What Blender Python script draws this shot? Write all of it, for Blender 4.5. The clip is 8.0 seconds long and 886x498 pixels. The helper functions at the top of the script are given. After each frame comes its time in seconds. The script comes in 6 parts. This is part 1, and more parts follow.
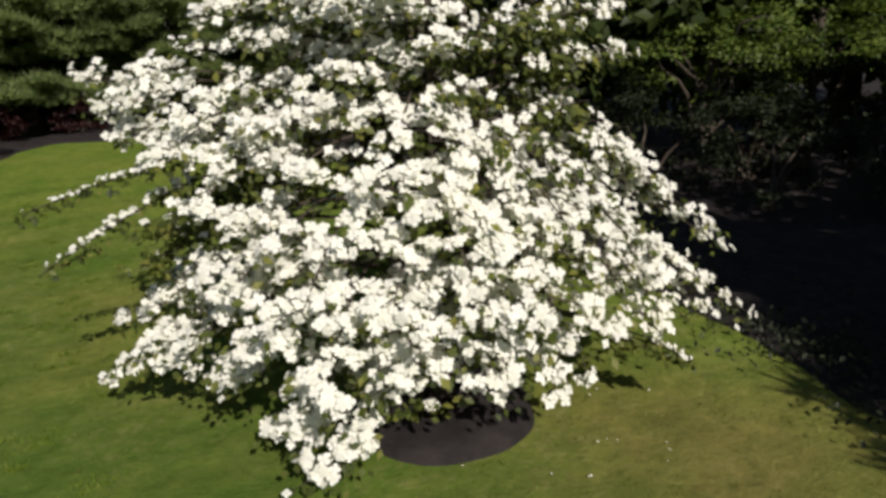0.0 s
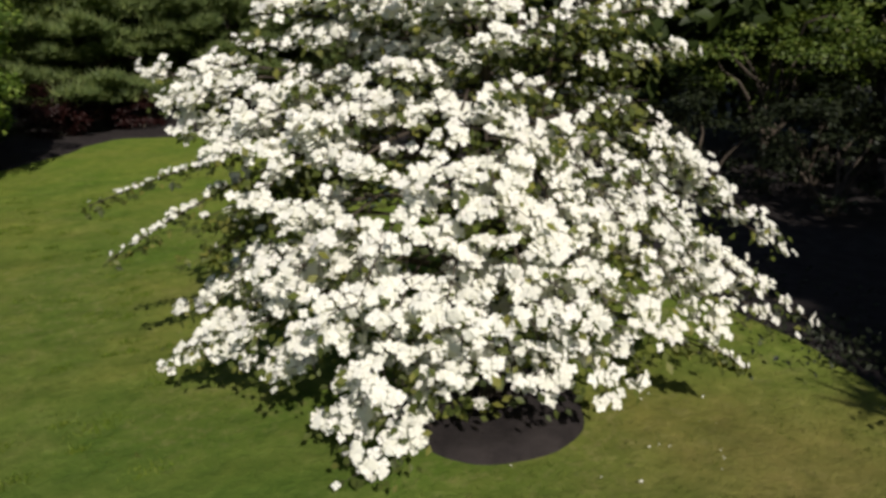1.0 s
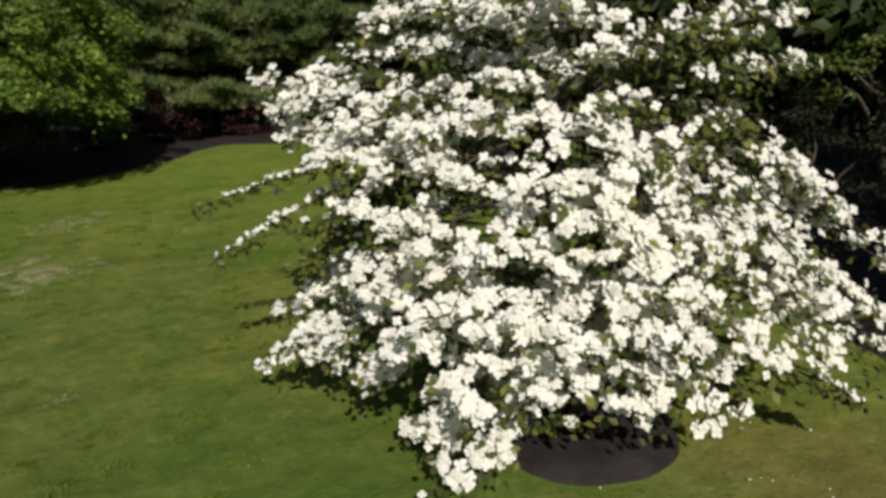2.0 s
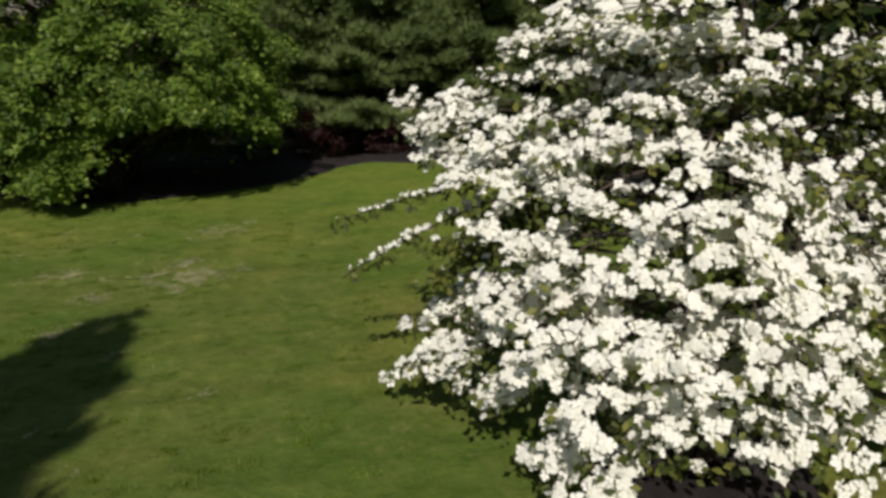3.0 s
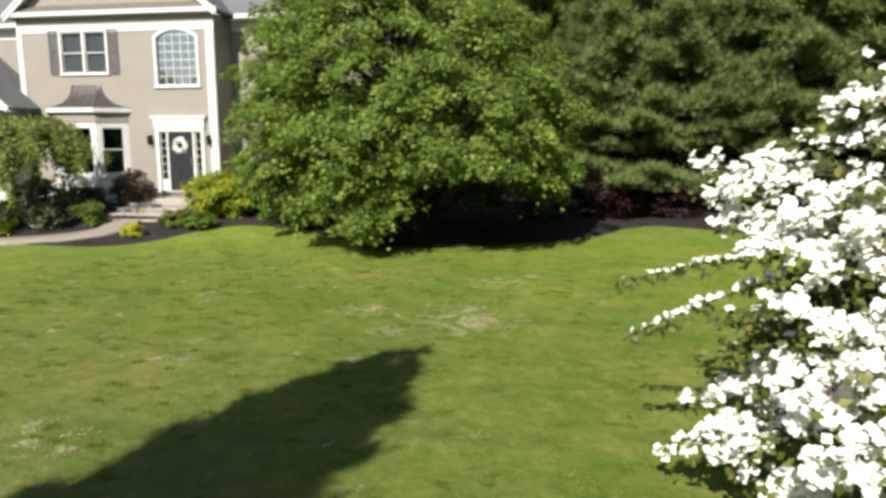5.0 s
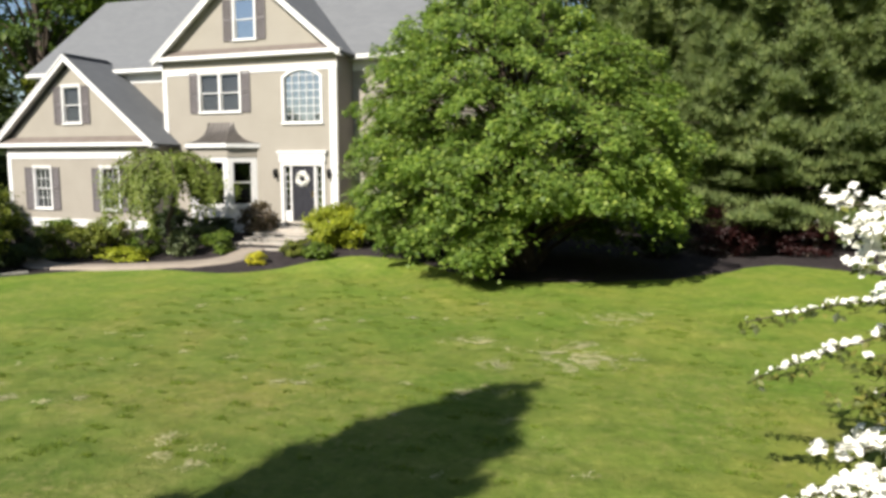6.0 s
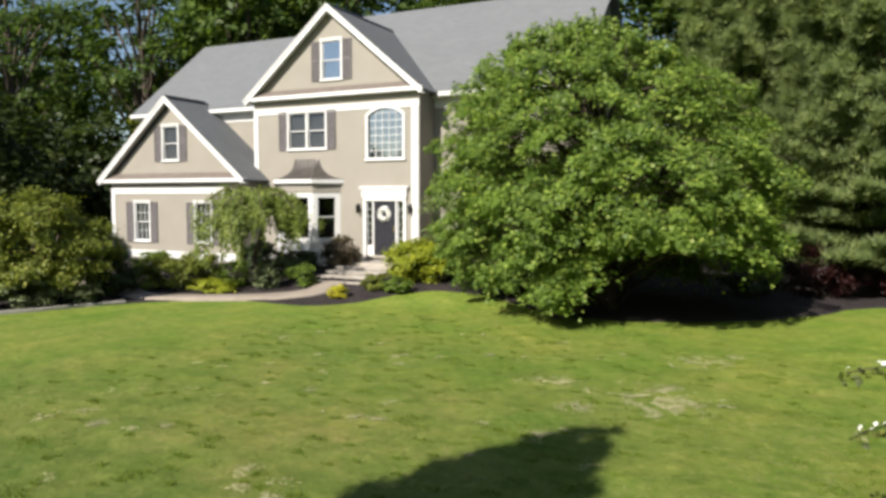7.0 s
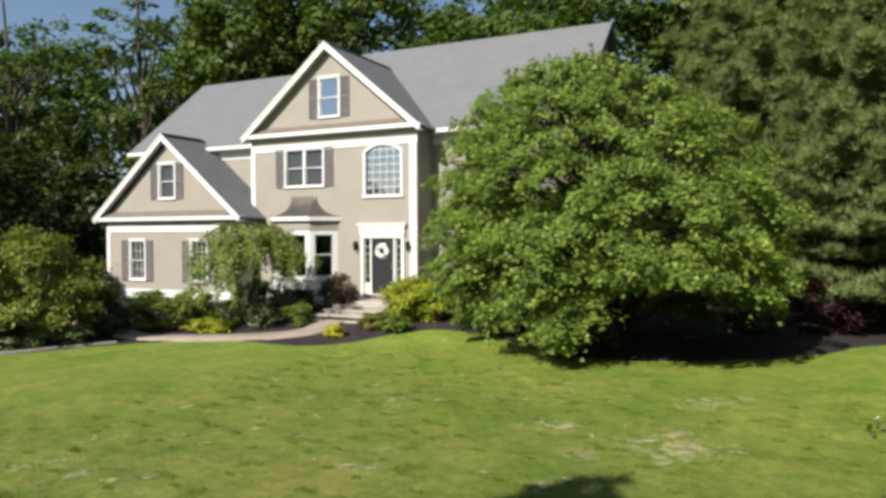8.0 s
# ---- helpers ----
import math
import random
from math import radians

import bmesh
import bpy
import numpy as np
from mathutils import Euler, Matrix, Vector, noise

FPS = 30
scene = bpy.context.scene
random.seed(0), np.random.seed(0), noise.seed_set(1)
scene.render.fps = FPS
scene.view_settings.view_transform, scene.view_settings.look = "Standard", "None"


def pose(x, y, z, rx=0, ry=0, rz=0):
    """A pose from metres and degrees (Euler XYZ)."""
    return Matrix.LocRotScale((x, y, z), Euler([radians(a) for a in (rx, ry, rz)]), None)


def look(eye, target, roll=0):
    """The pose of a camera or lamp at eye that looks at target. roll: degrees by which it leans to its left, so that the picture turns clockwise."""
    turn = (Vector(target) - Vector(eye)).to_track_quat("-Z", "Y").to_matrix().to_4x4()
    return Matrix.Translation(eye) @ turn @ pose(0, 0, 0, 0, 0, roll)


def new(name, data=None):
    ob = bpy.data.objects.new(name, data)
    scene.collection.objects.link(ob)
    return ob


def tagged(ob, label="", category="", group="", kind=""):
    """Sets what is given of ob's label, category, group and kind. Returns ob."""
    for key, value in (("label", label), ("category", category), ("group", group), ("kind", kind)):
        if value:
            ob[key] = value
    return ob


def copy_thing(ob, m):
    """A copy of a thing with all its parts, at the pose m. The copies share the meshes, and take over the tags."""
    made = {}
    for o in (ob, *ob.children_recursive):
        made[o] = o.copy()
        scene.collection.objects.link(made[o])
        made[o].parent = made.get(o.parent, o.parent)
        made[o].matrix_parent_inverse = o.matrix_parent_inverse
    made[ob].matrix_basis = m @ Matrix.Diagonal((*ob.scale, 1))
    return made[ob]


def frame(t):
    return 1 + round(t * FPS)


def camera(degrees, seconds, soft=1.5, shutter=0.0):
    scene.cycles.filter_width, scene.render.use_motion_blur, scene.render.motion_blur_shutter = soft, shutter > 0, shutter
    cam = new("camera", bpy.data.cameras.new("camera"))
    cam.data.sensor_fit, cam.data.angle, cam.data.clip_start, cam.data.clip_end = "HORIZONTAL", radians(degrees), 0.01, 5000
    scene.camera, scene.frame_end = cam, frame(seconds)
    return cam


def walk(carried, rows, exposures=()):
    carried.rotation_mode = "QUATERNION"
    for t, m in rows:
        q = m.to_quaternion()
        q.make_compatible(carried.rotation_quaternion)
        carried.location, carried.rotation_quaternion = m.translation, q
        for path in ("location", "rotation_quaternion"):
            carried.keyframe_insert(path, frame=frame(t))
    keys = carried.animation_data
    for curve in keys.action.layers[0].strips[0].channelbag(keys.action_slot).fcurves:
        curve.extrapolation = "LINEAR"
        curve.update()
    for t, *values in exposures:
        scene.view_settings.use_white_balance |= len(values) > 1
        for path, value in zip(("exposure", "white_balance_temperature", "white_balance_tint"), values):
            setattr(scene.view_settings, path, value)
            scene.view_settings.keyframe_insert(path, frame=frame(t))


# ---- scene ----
cam = camera(63.4, 8.0, soft=3.3)
EXPOSURE = [(0.0, -0.07), (1.2, -0.11), (2.5, -0.2), (3.2, -0.22), (3.7, -0.12), (4.0, 0.1), (4.6, 0.66), (6.0, 1.06), (7.0, 0.97), (8.0, 0.9)]
PATH = [
    (0, (13.891, -23.318, 3.145), (14.948, -21.729, 2.549), -1.3),
    (0.5, (13.879, -23.305, 3.129), (14.886, -21.683, 2.532), -1.2),
    (1, (13.858, -23.301, 3.13), (14.802, -21.641, 2.537), -1.2),
    (2.5, (13.839, -23.236, 3.123), (14.408, -21.393, 2.593), -1.0),
    (3, (13.856, -23.256, 3.128), (14.242, -21.358, 2.633), -0.7),
    (3.5, (13.852, -23.243, 3.119), (14.047, -21.305, 2.663), -0.6),
    (4, (13.818, -23.243, 3.129), (13.82, -21.287, 2.713), -0.5),
    (4.5, (13.8, -23.247, 3.114), (13.608, -21.292, 2.742), -0.2),
    (5.8, (13.760, -23.317, 3.097), (13.151, -21.429, 2.844), -0.0),
    (6, (13.759, -23.32, 3.097), (13.094, -21.449, 2.863), 0.0),
    (6.5, (13.778, -23.291, 3.113), (12.964, -21.474, 2.927), -0.0),
    (7, (13.758, -23.242, 3.129), (12.884, -21.449, 2.99), 0.1),
    (7.5, (13.709, -23.078, 3.145), (12.833, -21.282, 3.054), -0.1),
    (8, (13.626, -22.87, 3.146), (12.75, -21.072, 3.108), -0.2),
]
walk(cam, [(t, look(eye, target, roll)) for t, eye, target, roll in PATH],
     exposures=EXPOSURE)

SUN_AZ = Vector((-0.2, -0.98, 0)).normalized()   # towards the sun, on the ground
SUN_EL = radians(37)
sun_dir = Vector((SUN_AZ.x * math.cos(SUN_EL), SUN_AZ.y * math.cos(SUN_EL), math.sin(SUN_EL)))

# ---- world and sun ----
world = bpy.data.worlds.new("world")
scene.world = world
world.use_nodes = True
wn = world.node_tree
sky = wn.nodes.new("ShaderNodeTexSky")
sky.sky_type = "NISHITA"
sky.sun_disc = False
sky.sun_elevation = SUN_EL
sky.sun_rotation = math.atan2(SUN_AZ.x, SUN_AZ.y)
sky.air_density, sky.dust_density, sky.ozone_density = 1.0, 0.8, 1.5
wn.nodes["Background"].inputs["Strength"].default_value = 0.06
wn.links.new(sky.outputs["Color"], wn.nodes["Background"].inputs["Color"])
sun = new("sun", bpy.data.lights.new("sun", "SUN"))
sun.data.energy = 4.5
sun.data.angle = radians(0.55)
sun.data.color = (1.0, 0.94, 0.84)
sun.matrix_world = look(sun_dir * 60, (0, 0, 0))

# ---- materials ----


def base_mat(name, rough=0.7, spec=0.3):
    m = bpy.data.materials.new(name)
    m.use_nodes = True
    b = m.node_tree.nodes["Principled BSDF"]
    b.inputs["Roughness"].default_value = rough
    b.inputs["Specular IOR Level"].default_value = spec
    return m, m.node_tree, b


def ramp(nt, fac, stops):
    r = nt.nodes.new("ShaderNodeValToRGB")
    el = r.color_ramp.elements
    while len(el) < len(stops):
        el.new(0.5)
    for e, (p, c) in zip(el, stops):
        e.position, e.color = p, (*c, 1)
    nt.links.new(fac, r.inputs["Fac"])
    return r.outputs["Color"]


def noise_tex(nt, scale, detail=4, rough=0.55, stretch=None, space="Object"):
    tc = nt.nodes.new("ShaderNodeTexCoord")
    n = nt.nodes.new("ShaderNodeTexNoise")
    n.inputs["Scale"].default_value = scale
    n.inputs["Detail"].default_value = detail
    n.inputs["Roughness"].default_value = rough
    src = tc.outputs[space]
    if stretch:
        mp = nt.nodes.new("ShaderNodeMapping")
        mp.inputs["Scale"].default_value = stretch
        nt.links.new(src, mp.inputs["Vector"])
        src = mp.outputs["Vector"]
    nt.links.new(src, n.inputs["Vector"])
    return n.outputs["Fac"]


def mix_col(nt, fac, a, b, mode="MIX"):
    m = nt.nodes.new("ShaderNodeMix")
    m.data_type, m.blend_type = "RGBA", mode
    for sock, v in ((m.inputs[0], fac), (m.inputs[6], a), (m.inputs[7], b)):
        if isinstance(v, (int, float)):
            sock.default_value = v
        elif isinstance(v, tuple):
            sock.default_value = (*v, 1)
        else:
            nt.links.new(v, sock)
    return m.outputs[2]


def bump(nt, b, height, strength, dist):
    n = nt.nodes.new("ShaderNodeBump")
    n.inputs["Strength"].default_value = strength
    n.inputs["Distance"].default_value = dist
    nt.links.new(height, n.inputs["Height"])
    nt.links.new(n.outputs["Normal"], b.inputs["Normal"])


def mottled(name, dark, light, scale=3.0, fine=40.0, rough=0.7, bump_s=0.3, bump_d=0.01, spec=0.3, metallic=0.0):
    m, nt, b = base_mat(name, rough, spec)
    b.inputs["Metallic"].default_value = metallic
    a = ramp(nt, noise_tex(nt, scale), [(0.3, dark), (0.7, light)])
    fine_n = noise_tex(nt, fine, 6, 0.65)
    c = mix_col(nt, 0.35, a, ramp(nt, fine_n, [(0.3, tuple(v * 0.6 for v in dark)), (0.7, light)]))
    nt.links.new(c, b.inputs["Base Color"])
    if bump_s:
        bump(nt, b, fine_n, bump_s, bump_d)
    return m


def leaf_mat(name, dark, light, tip=None, gloss=0.3, through_light=0.42, patchy=0.3):
    """Leaves: colour varies leaf by leaf, and some light passes through."""
    m, nt, b = base_mat(name, 0.5, gloss)
    geo = nt.nodes.new("ShaderNodeNewGeometry")
    stops = [(0.0, dark), (0.75, light)] + ([(1.0, tip)] if tip else [])
    col = ramp(nt, geo.outputs["Random Per Island"], stops)
    big = ramp(nt, noise_tex(nt, 0.9, 3), [(0.3, (1 - patchy, 1 - patchy * 0.93, 1 - patchy)), (0.7, (1 + patchy * 0.5, 1 + patchy * 0.4, 1.0))])
    col = mix_col(nt, 1.0, col, big, "MULTIPLY")
    nt.links.new(col, b.inputs["Base Color"])
    tr = nt.nodes.new("ShaderNodeBsdfTranslucent")
    nt.links.new(mix_col(nt, 1.0, col, (1.25, 1.3, 0.7), "MULTIPLY"), tr.inputs["Color"])
    mx = nt.nodes.new("ShaderNodeMixShader")
    mx.inputs[0].default_value = through_light
    nt.links.new(b.outputs[0], mx.inputs[1])
    nt.links.new(tr.outputs[0], mx.inputs[2])
    nt.links.new(mx.outputs[0], nt.nodes["Material Output"].inputs["Surface"])
    return m


def lawn_mat():
    """Mown grass: green and yellowing areas, tufts, and one worn dry spot beside the dogwood."""
    m, nt, b = base_mat("lawn_grass", 0.9, 0.1)
    big = noise_tex(nt, 0.16, 4, 0.6)
    mid = noise_tex(nt, 0.8, 7, 0.72)
    tuftn = noise_tex(nt, 3.2, 5, 0.7)
    fine = noise_tex(nt, 30, 5, 0.7)
    col = ramp(nt, big, [(0.32, (0.105, 0.18, 0.022)), (0.5, (0.145, 0.215, 0.026)), (0.7, (0.205, 0.23, 0.042))])
    col = mix_col(nt, 0.5, col, ramp(nt, mid, [(0.28, (0.085, 0.15, 0.018)), (0.5, (0.152, 0.22, 0.03)), (0.68, (0.235, 0.255, 0.066))]))
    tc = nt.nodes.new("ShaderNodeTexCoord")
    off = nt.nodes.new("ShaderNodeVectorMath")
    off.operation = "DISTANCE"
    nt.links.new(tc.outputs["Object"], off.inputs[0])
    off.inputs[1].default_value = (18.3, -20.9, 0)
    wob = nt.nodes.new("ShaderNodeMath")
    wob.operation = "MULTIPLY_ADD"
    nt.links.new(mid, wob.inputs[0])
    wob.inputs[1].default_value = 2.6
    nt.links.new(off.outputs["Value"], wob.inputs[2])
    mr = nt.nodes.new("ShaderNodeMapRange")
    mr.inputs["From Min"].default_value, mr.inputs["From Max"].default_value = 3.6, 1.6
    nt.links.new(wob.outputs[0], mr.inputs["Value"])
    # near lawn browner, and painted darker for the shade between close-seen blades
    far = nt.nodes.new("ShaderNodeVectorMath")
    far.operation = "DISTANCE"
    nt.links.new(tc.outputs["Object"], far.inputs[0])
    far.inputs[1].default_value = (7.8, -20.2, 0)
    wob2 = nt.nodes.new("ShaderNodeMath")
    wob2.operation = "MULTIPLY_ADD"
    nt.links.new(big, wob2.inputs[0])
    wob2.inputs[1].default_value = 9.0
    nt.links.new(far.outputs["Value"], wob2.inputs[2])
    blade_shade = nt.nodes.new("ShaderNodeMapRange")
    blade_shade.inputs["From Min"].default_value, blade_shade.inputs["From Max"].default_value = 22.0, 6.5
    nt.links.new(wob2.outputs[0], blade_shade.inputs["Value"])
    col = mix_col(nt, 0.3, col, ramp(nt, tuftn, [(0.3, (0.05, 0.09, 0.01)), (0.46, (0.14, 0.195, 0.025)), (0.6, (0.18, 0.22, 0.035)), (0.74, (0.29, 0.29, 0.09))]))
    col = mix_col(nt, 0.25, col, ramp(nt, fine, [(0.3, (0.05, 0.085, 0.01)), (0.7, (0.23, 0.27, 0.055))]))
    col = mix_col(nt, blade_shade.outputs["Result"], col, mix_col(nt, 0.75, col, ramp(nt, mid, [(0.3, (0.055, 0.085, 0.02)), (0.55, (0.1, 0.112, 0.032)), (0.72, (0.165, 0.155, 0.06))])))
    col = mix_col(nt, mr.outputs["Result"], col, mix_col(nt, 0.6, col, (0.21, 0.15, 0.055)))
    col = mix_col(nt, 1.0, col, ramp(nt, noise_tex(nt, 4.6, 5, 0.7), [(0.3, (0.66, 0.7, 0.62)), (0.44, (0.94, 0.96, 0.92)), (0.56, (1.0, 1.0, 1.0)), (0.7, (1.4, 1.32, 1.5))]), "MULTIPLY")
    col = mix_col(nt, 1.0, col, ramp(nt, noise_tex(nt, 1.5, 5, 0.7), [(0.32, (0.8, 0.86, 0.8)), (0.5, (1.0, 1.0, 1.0)), (0.68, (1.22, 1.13, 1.2))]), "MULTIPLY")
    col = mix_col(nt, 1.0, col, ramp(nt, noise_tex(nt, 0.42, 4, 0.6), [(0.35, (0.8, 0.92, 0.78)), (0.5, (1.0, 1.0, 1.0)), (0.66, (1.2, 1.06, 1.12))]), "MULTIPLY")
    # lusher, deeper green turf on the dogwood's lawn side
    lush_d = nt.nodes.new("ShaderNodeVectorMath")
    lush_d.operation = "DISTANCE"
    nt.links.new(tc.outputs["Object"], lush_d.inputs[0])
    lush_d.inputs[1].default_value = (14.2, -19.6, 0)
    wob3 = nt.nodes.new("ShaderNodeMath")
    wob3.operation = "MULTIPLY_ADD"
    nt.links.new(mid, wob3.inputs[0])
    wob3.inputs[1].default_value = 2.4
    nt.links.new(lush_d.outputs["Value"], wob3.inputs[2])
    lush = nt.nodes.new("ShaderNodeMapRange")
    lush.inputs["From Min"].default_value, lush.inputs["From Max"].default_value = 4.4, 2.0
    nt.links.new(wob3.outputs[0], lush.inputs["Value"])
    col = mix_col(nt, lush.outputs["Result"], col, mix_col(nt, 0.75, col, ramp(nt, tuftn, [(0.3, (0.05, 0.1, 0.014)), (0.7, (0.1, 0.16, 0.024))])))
    # straw-coloured thatch showing through in flecks
    worn = nt.nodes.new("ShaderNodeMath")
    worn.operation = "MULTIPLY"
    nt.links.new(ramp(nt, noise_tex(nt, 7.0, 6, 0.75), [(0.5, (0, 0, 0)), (0.68, (1, 1, 1))]), worn.inputs[0])
    nt.links.new(ramp(nt, noise_tex(nt, 0.55, 5, 0.65), [(0.42, (0.08, 0.08, 0.08)), (0.64, (0.85, 0.85, 0.85))]), worn.inputs[1])
    col = mix_col(nt, worn.outputs[0], col, mix_col(nt, 0.7, col, (0.27, 0.235, 0.1)))
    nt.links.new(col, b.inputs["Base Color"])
    add = nt.nodes.new("ShaderNodeMath")
    add.operation = "MULTIPLY_ADD"
    nt.links.new(fine, add.inputs[0])
    add.inputs[1].default_value = 0.22
    nt.links.new(tuftn, add.inputs[2])
    bump(nt, b, add.outputs[0], 0.8, 0.055)
    return m


def siding_mat():
    m, nt, b = base_mat("clapboard_siding", 0.6, 0.3)
    tc = nt.nodes.new("ShaderNodeTexCoord")
    w = nt.nodes.new("ShaderNodeTexWave")
    w.wave_type, w.bands_direction, w.wave_profile = "BANDS", "Z", "SAW"
    w.inputs["Scale"].default_value = 2.4
    w.inputs["Distortion"].default_value = 0.0
    nt.links.new(tc.outputs["Object"], w.inputs["Vector"])
    col = ramp(nt, noise_tex(nt, 1.2, 5), [(0.3, (0.245, 0.225, 0.194)), (0.7, (0.288, 0.266, 0.23))])
    col = mix_col(nt, 0.35, col, ramp(nt, w.outputs["Fac"], [(0.0, (0.16, 0.138, 0.108)), (0.14, (0.3, 0.27, 0.226))]), "MIX")
    nt.links.new(col, b.inputs["Base Color"])
    bump(nt, b, w.outputs["Fac"], 0.6, 0.012)
    return m


def shingle_mat():
    m, nt, b = base_mat("asphalt_shingles", 0.9, 0.2)
    br = nt.nodes.new("ShaderNodeTexBrick")
    tc = nt.nodes.new("ShaderNodeTexCoord")
    nt.links.new(tc.outputs["UV"], br.inputs["Vector"])
    br.inputs["Scale"].default_value = 1.0
    br.inputs["Brick Width"].default_value, br.inputs["Row Height"].default_value = 0.32, 0.14
    br.inputs["Mortar Size"].default_value = 0.006
    br.inputs["Color1"].default_value = (0.125, 0.13, 0.138, 1)
    br.inputs["Color2"].default_value = (0.15, 0.155, 0.163, 1)
    br.inputs["Mortar"].default_value = (0.102, 0.106, 0.112, 1)
    col = mix_col(nt, 0.4, br.outputs["Color"], ramp(nt, noise_tex(nt, 0.8, 5), [(0.3, (0.125, 0.13, 0.138)), (0.7, (0.15, 0.155, 0.163))]))
    nt.links.new(col, b.inputs["Base Color"])
    bump(nt, b, br.outputs["Fac"], 0.3, 0.01)
    return m


def glass_mat(name, mirror):
    m, nt, b = base_mat(name)
    nt.nodes.remove(b)
    tr = nt.nodes.new("ShaderNodeBsdfTransparent")
    tr.inputs["Color"].default_value = (0.55, 0.57, 0.58, 1)
    gl = nt.nodes.new("ShaderNodeBsdfGlossy")
    gl.inputs["Roughness"].default_value = 0.015
    gl.inputs["Color"].default_value = (0.74, 0.83, 0.92, 1)
    mx = nt.nodes.new("ShaderNodeMixShader")
    mx.inputs[0].default_value = mirror
    nt.links.new(tr.outputs[0], mx.inputs[1])
    nt.links.new(gl.outputs[0], mx.inputs[2])
    nt.links.new(mx.outputs[0], nt.nodes["Material Output"].inputs["Surface"])
    return m


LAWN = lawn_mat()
SIDING = siding_mat()
SHINGLE = shingle_mat()
GLASS = glass_mat("window_glass", 0.45)
SCREEN_GLASS = glass_mat("screened_window_glass", 0.045)
WHITE = mottled("white_trim_paint", (0.59, 0.584, 0.572), (0.665, 0.658, 0.646), 1.5, 30, 0.5, 0.05, 0.003)
SHUTTER = mottled("grey_shutter_paint", (0.1, 0.09, 0.092), (0.14, 0.125, 0.128), 3, 40, 0.55, 0.05, 0.003)
DOOR = mottled("black_door_paint", (0.022, 0.022, 0.028), (0.035, 0.035, 0.042), 3, 40, 0.35, 0.03, 0.002)
COPPER = mottled("weathered_copper", (0.06, 0.053, 0.048), (0.125, 0.11, 0.098), 3, 25, 0.5, 0.1, 0.004, 0.5, 0.4)
DARK_METAL = mottled("black_metal", (0.015, 0.015, 0.015), (0.03, 0.03, 0.03), 5, 40, 0.4, 0.05, 0.002, 0.5, 0.6)
BRASS = mottled("brass", (0.5, 0.36, 0.12), (0.6, 0.45, 0.18), 5, 40, 0.3, 0.0, 0.002, 0.5, 0.9)
PENT = mottled("brown_weathered_metal", (0.13, 0.105, 0.09), (0.19, 0.16, 0.14), 3, 25, 0.6, 0.1, 0.004, 0.3, 0.1)
MULCH = mottled("dark_bark_mulch", (0.022, 0.0185, 0.0195), (0.056, 0.047, 0.047), 5, 60, 0.95, 0.8, 0.03, 0.1)
PAVER = mottled("pale_stone_paving", (0.24, 0.2, 0.165), (0.34, 0.29, 0.24), 2, 30, 0.85, 0.3, 0.008)
STEP = mottled("weathered_grey_step_stone", (0.32, 0.28, 0.24), (0.46, 0.42, 0.37), 3, 40, 0.8, 0.3, 0.006)
EDGING = mottled("grey_stone_edging", (0.22, 0.21, 0.19), (0.36, 0.34, 0.3), 4, 40, 0.85, 0.4, 0.01)
BARK = mottled("grey_brown_bark", (0.05, 0.04, 0.032), (0.13, 0.105, 0.085), 6, 50, 0.95, 0.8, 0.02, 0.1)
PINE_BARK = mottled("dark_pine_bark", (0.035, 0.027, 0.022), (0.09, 0.07, 0.055), 6, 40, 0.95, 0.9, 0.03, 0.1)
BLIND = mottled("grey_blind", (0.13, 0.13, 0.145), (0.18, 0.18, 0.195), 2, 30, 0.8, 0.0)
ROOM = mottled("painted_dark_room", (0.05, 0.045, 0.04), (0.07, 0.065, 0.06), 1, 20, 0.9, 0.0)
WREATH = leaf_mat("white_wreath_petals", (0.7, 0.69, 0.66), (0.85, 0.84, 0.82), None, 0.2, 0.1, 0.05)
BRACT = leaf_mat("cream_white_bracts", (0.8, 0.785, 0.72), (0.87, 0.855, 0.81), (0.86, 0.825, 0.8), 0.2, 0.12, 0.05)
DOG_LEAF = leaf_mat("dogwood_leaf", (0.05, 0.068, 0.02), (0.13, 0.155, 0.038), (0.25, 0.245, 0.065))
MAPLE_LEAF = leaf_mat("maple_leaf", (0.08, 0.145, 0.03), (0.215, 0.312, 0.06), (0.36, 0.44, 0.1), 0.33, 0.48, 0.38)
LIGHT_LEAF = leaf_mat("pale_green_leaf", (0.115, 0.172, 0.057), (0.196, 0.253, 0.092), (0.276, 0.322, 0.138), 0.3, 0.4)
FOREST_LEAF = leaf_mat("forest_leaf", (0.037, 0.069, 0.015), (0.088, 0.138, 0.027), (0.125, 0.175, 0.037))
# forest leaf colour darkened, painting the wood's shade into the understorey
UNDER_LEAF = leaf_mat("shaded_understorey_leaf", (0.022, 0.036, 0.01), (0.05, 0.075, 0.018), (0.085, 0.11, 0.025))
# leaf colour cut to near black to paint the deep shade under the trees
SHADE_LEAF = leaf_mat("shade_darkened_leaf", (0.01, 0.014, 0.008), (0.022, 0.029, 0.014), (0.05, 0.058, 0.032), 0.2, 0.2)
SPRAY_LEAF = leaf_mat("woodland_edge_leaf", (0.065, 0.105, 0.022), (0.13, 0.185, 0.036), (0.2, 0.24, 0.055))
PINE_NEEDLE = leaf_mat("pine_needles", (0.102, 0.15, 0.06), (0.205, 0.26, 0.1), (0.285, 0.325, 0.13), 0.2, 0.45)
SPRUCE_NEEDLE = leaf_mat("spruce_needles", (0.02, 0.04, 0.02), (0.04, 0.07, 0.03), None, 0.25, 0.15)
WEEP_LEAF = leaf_mat("weeping_tree_leaf", (0.115, 0.16, 0.034), (0.21, 0.265, 0.056), (0.3, 0.345, 0.09))
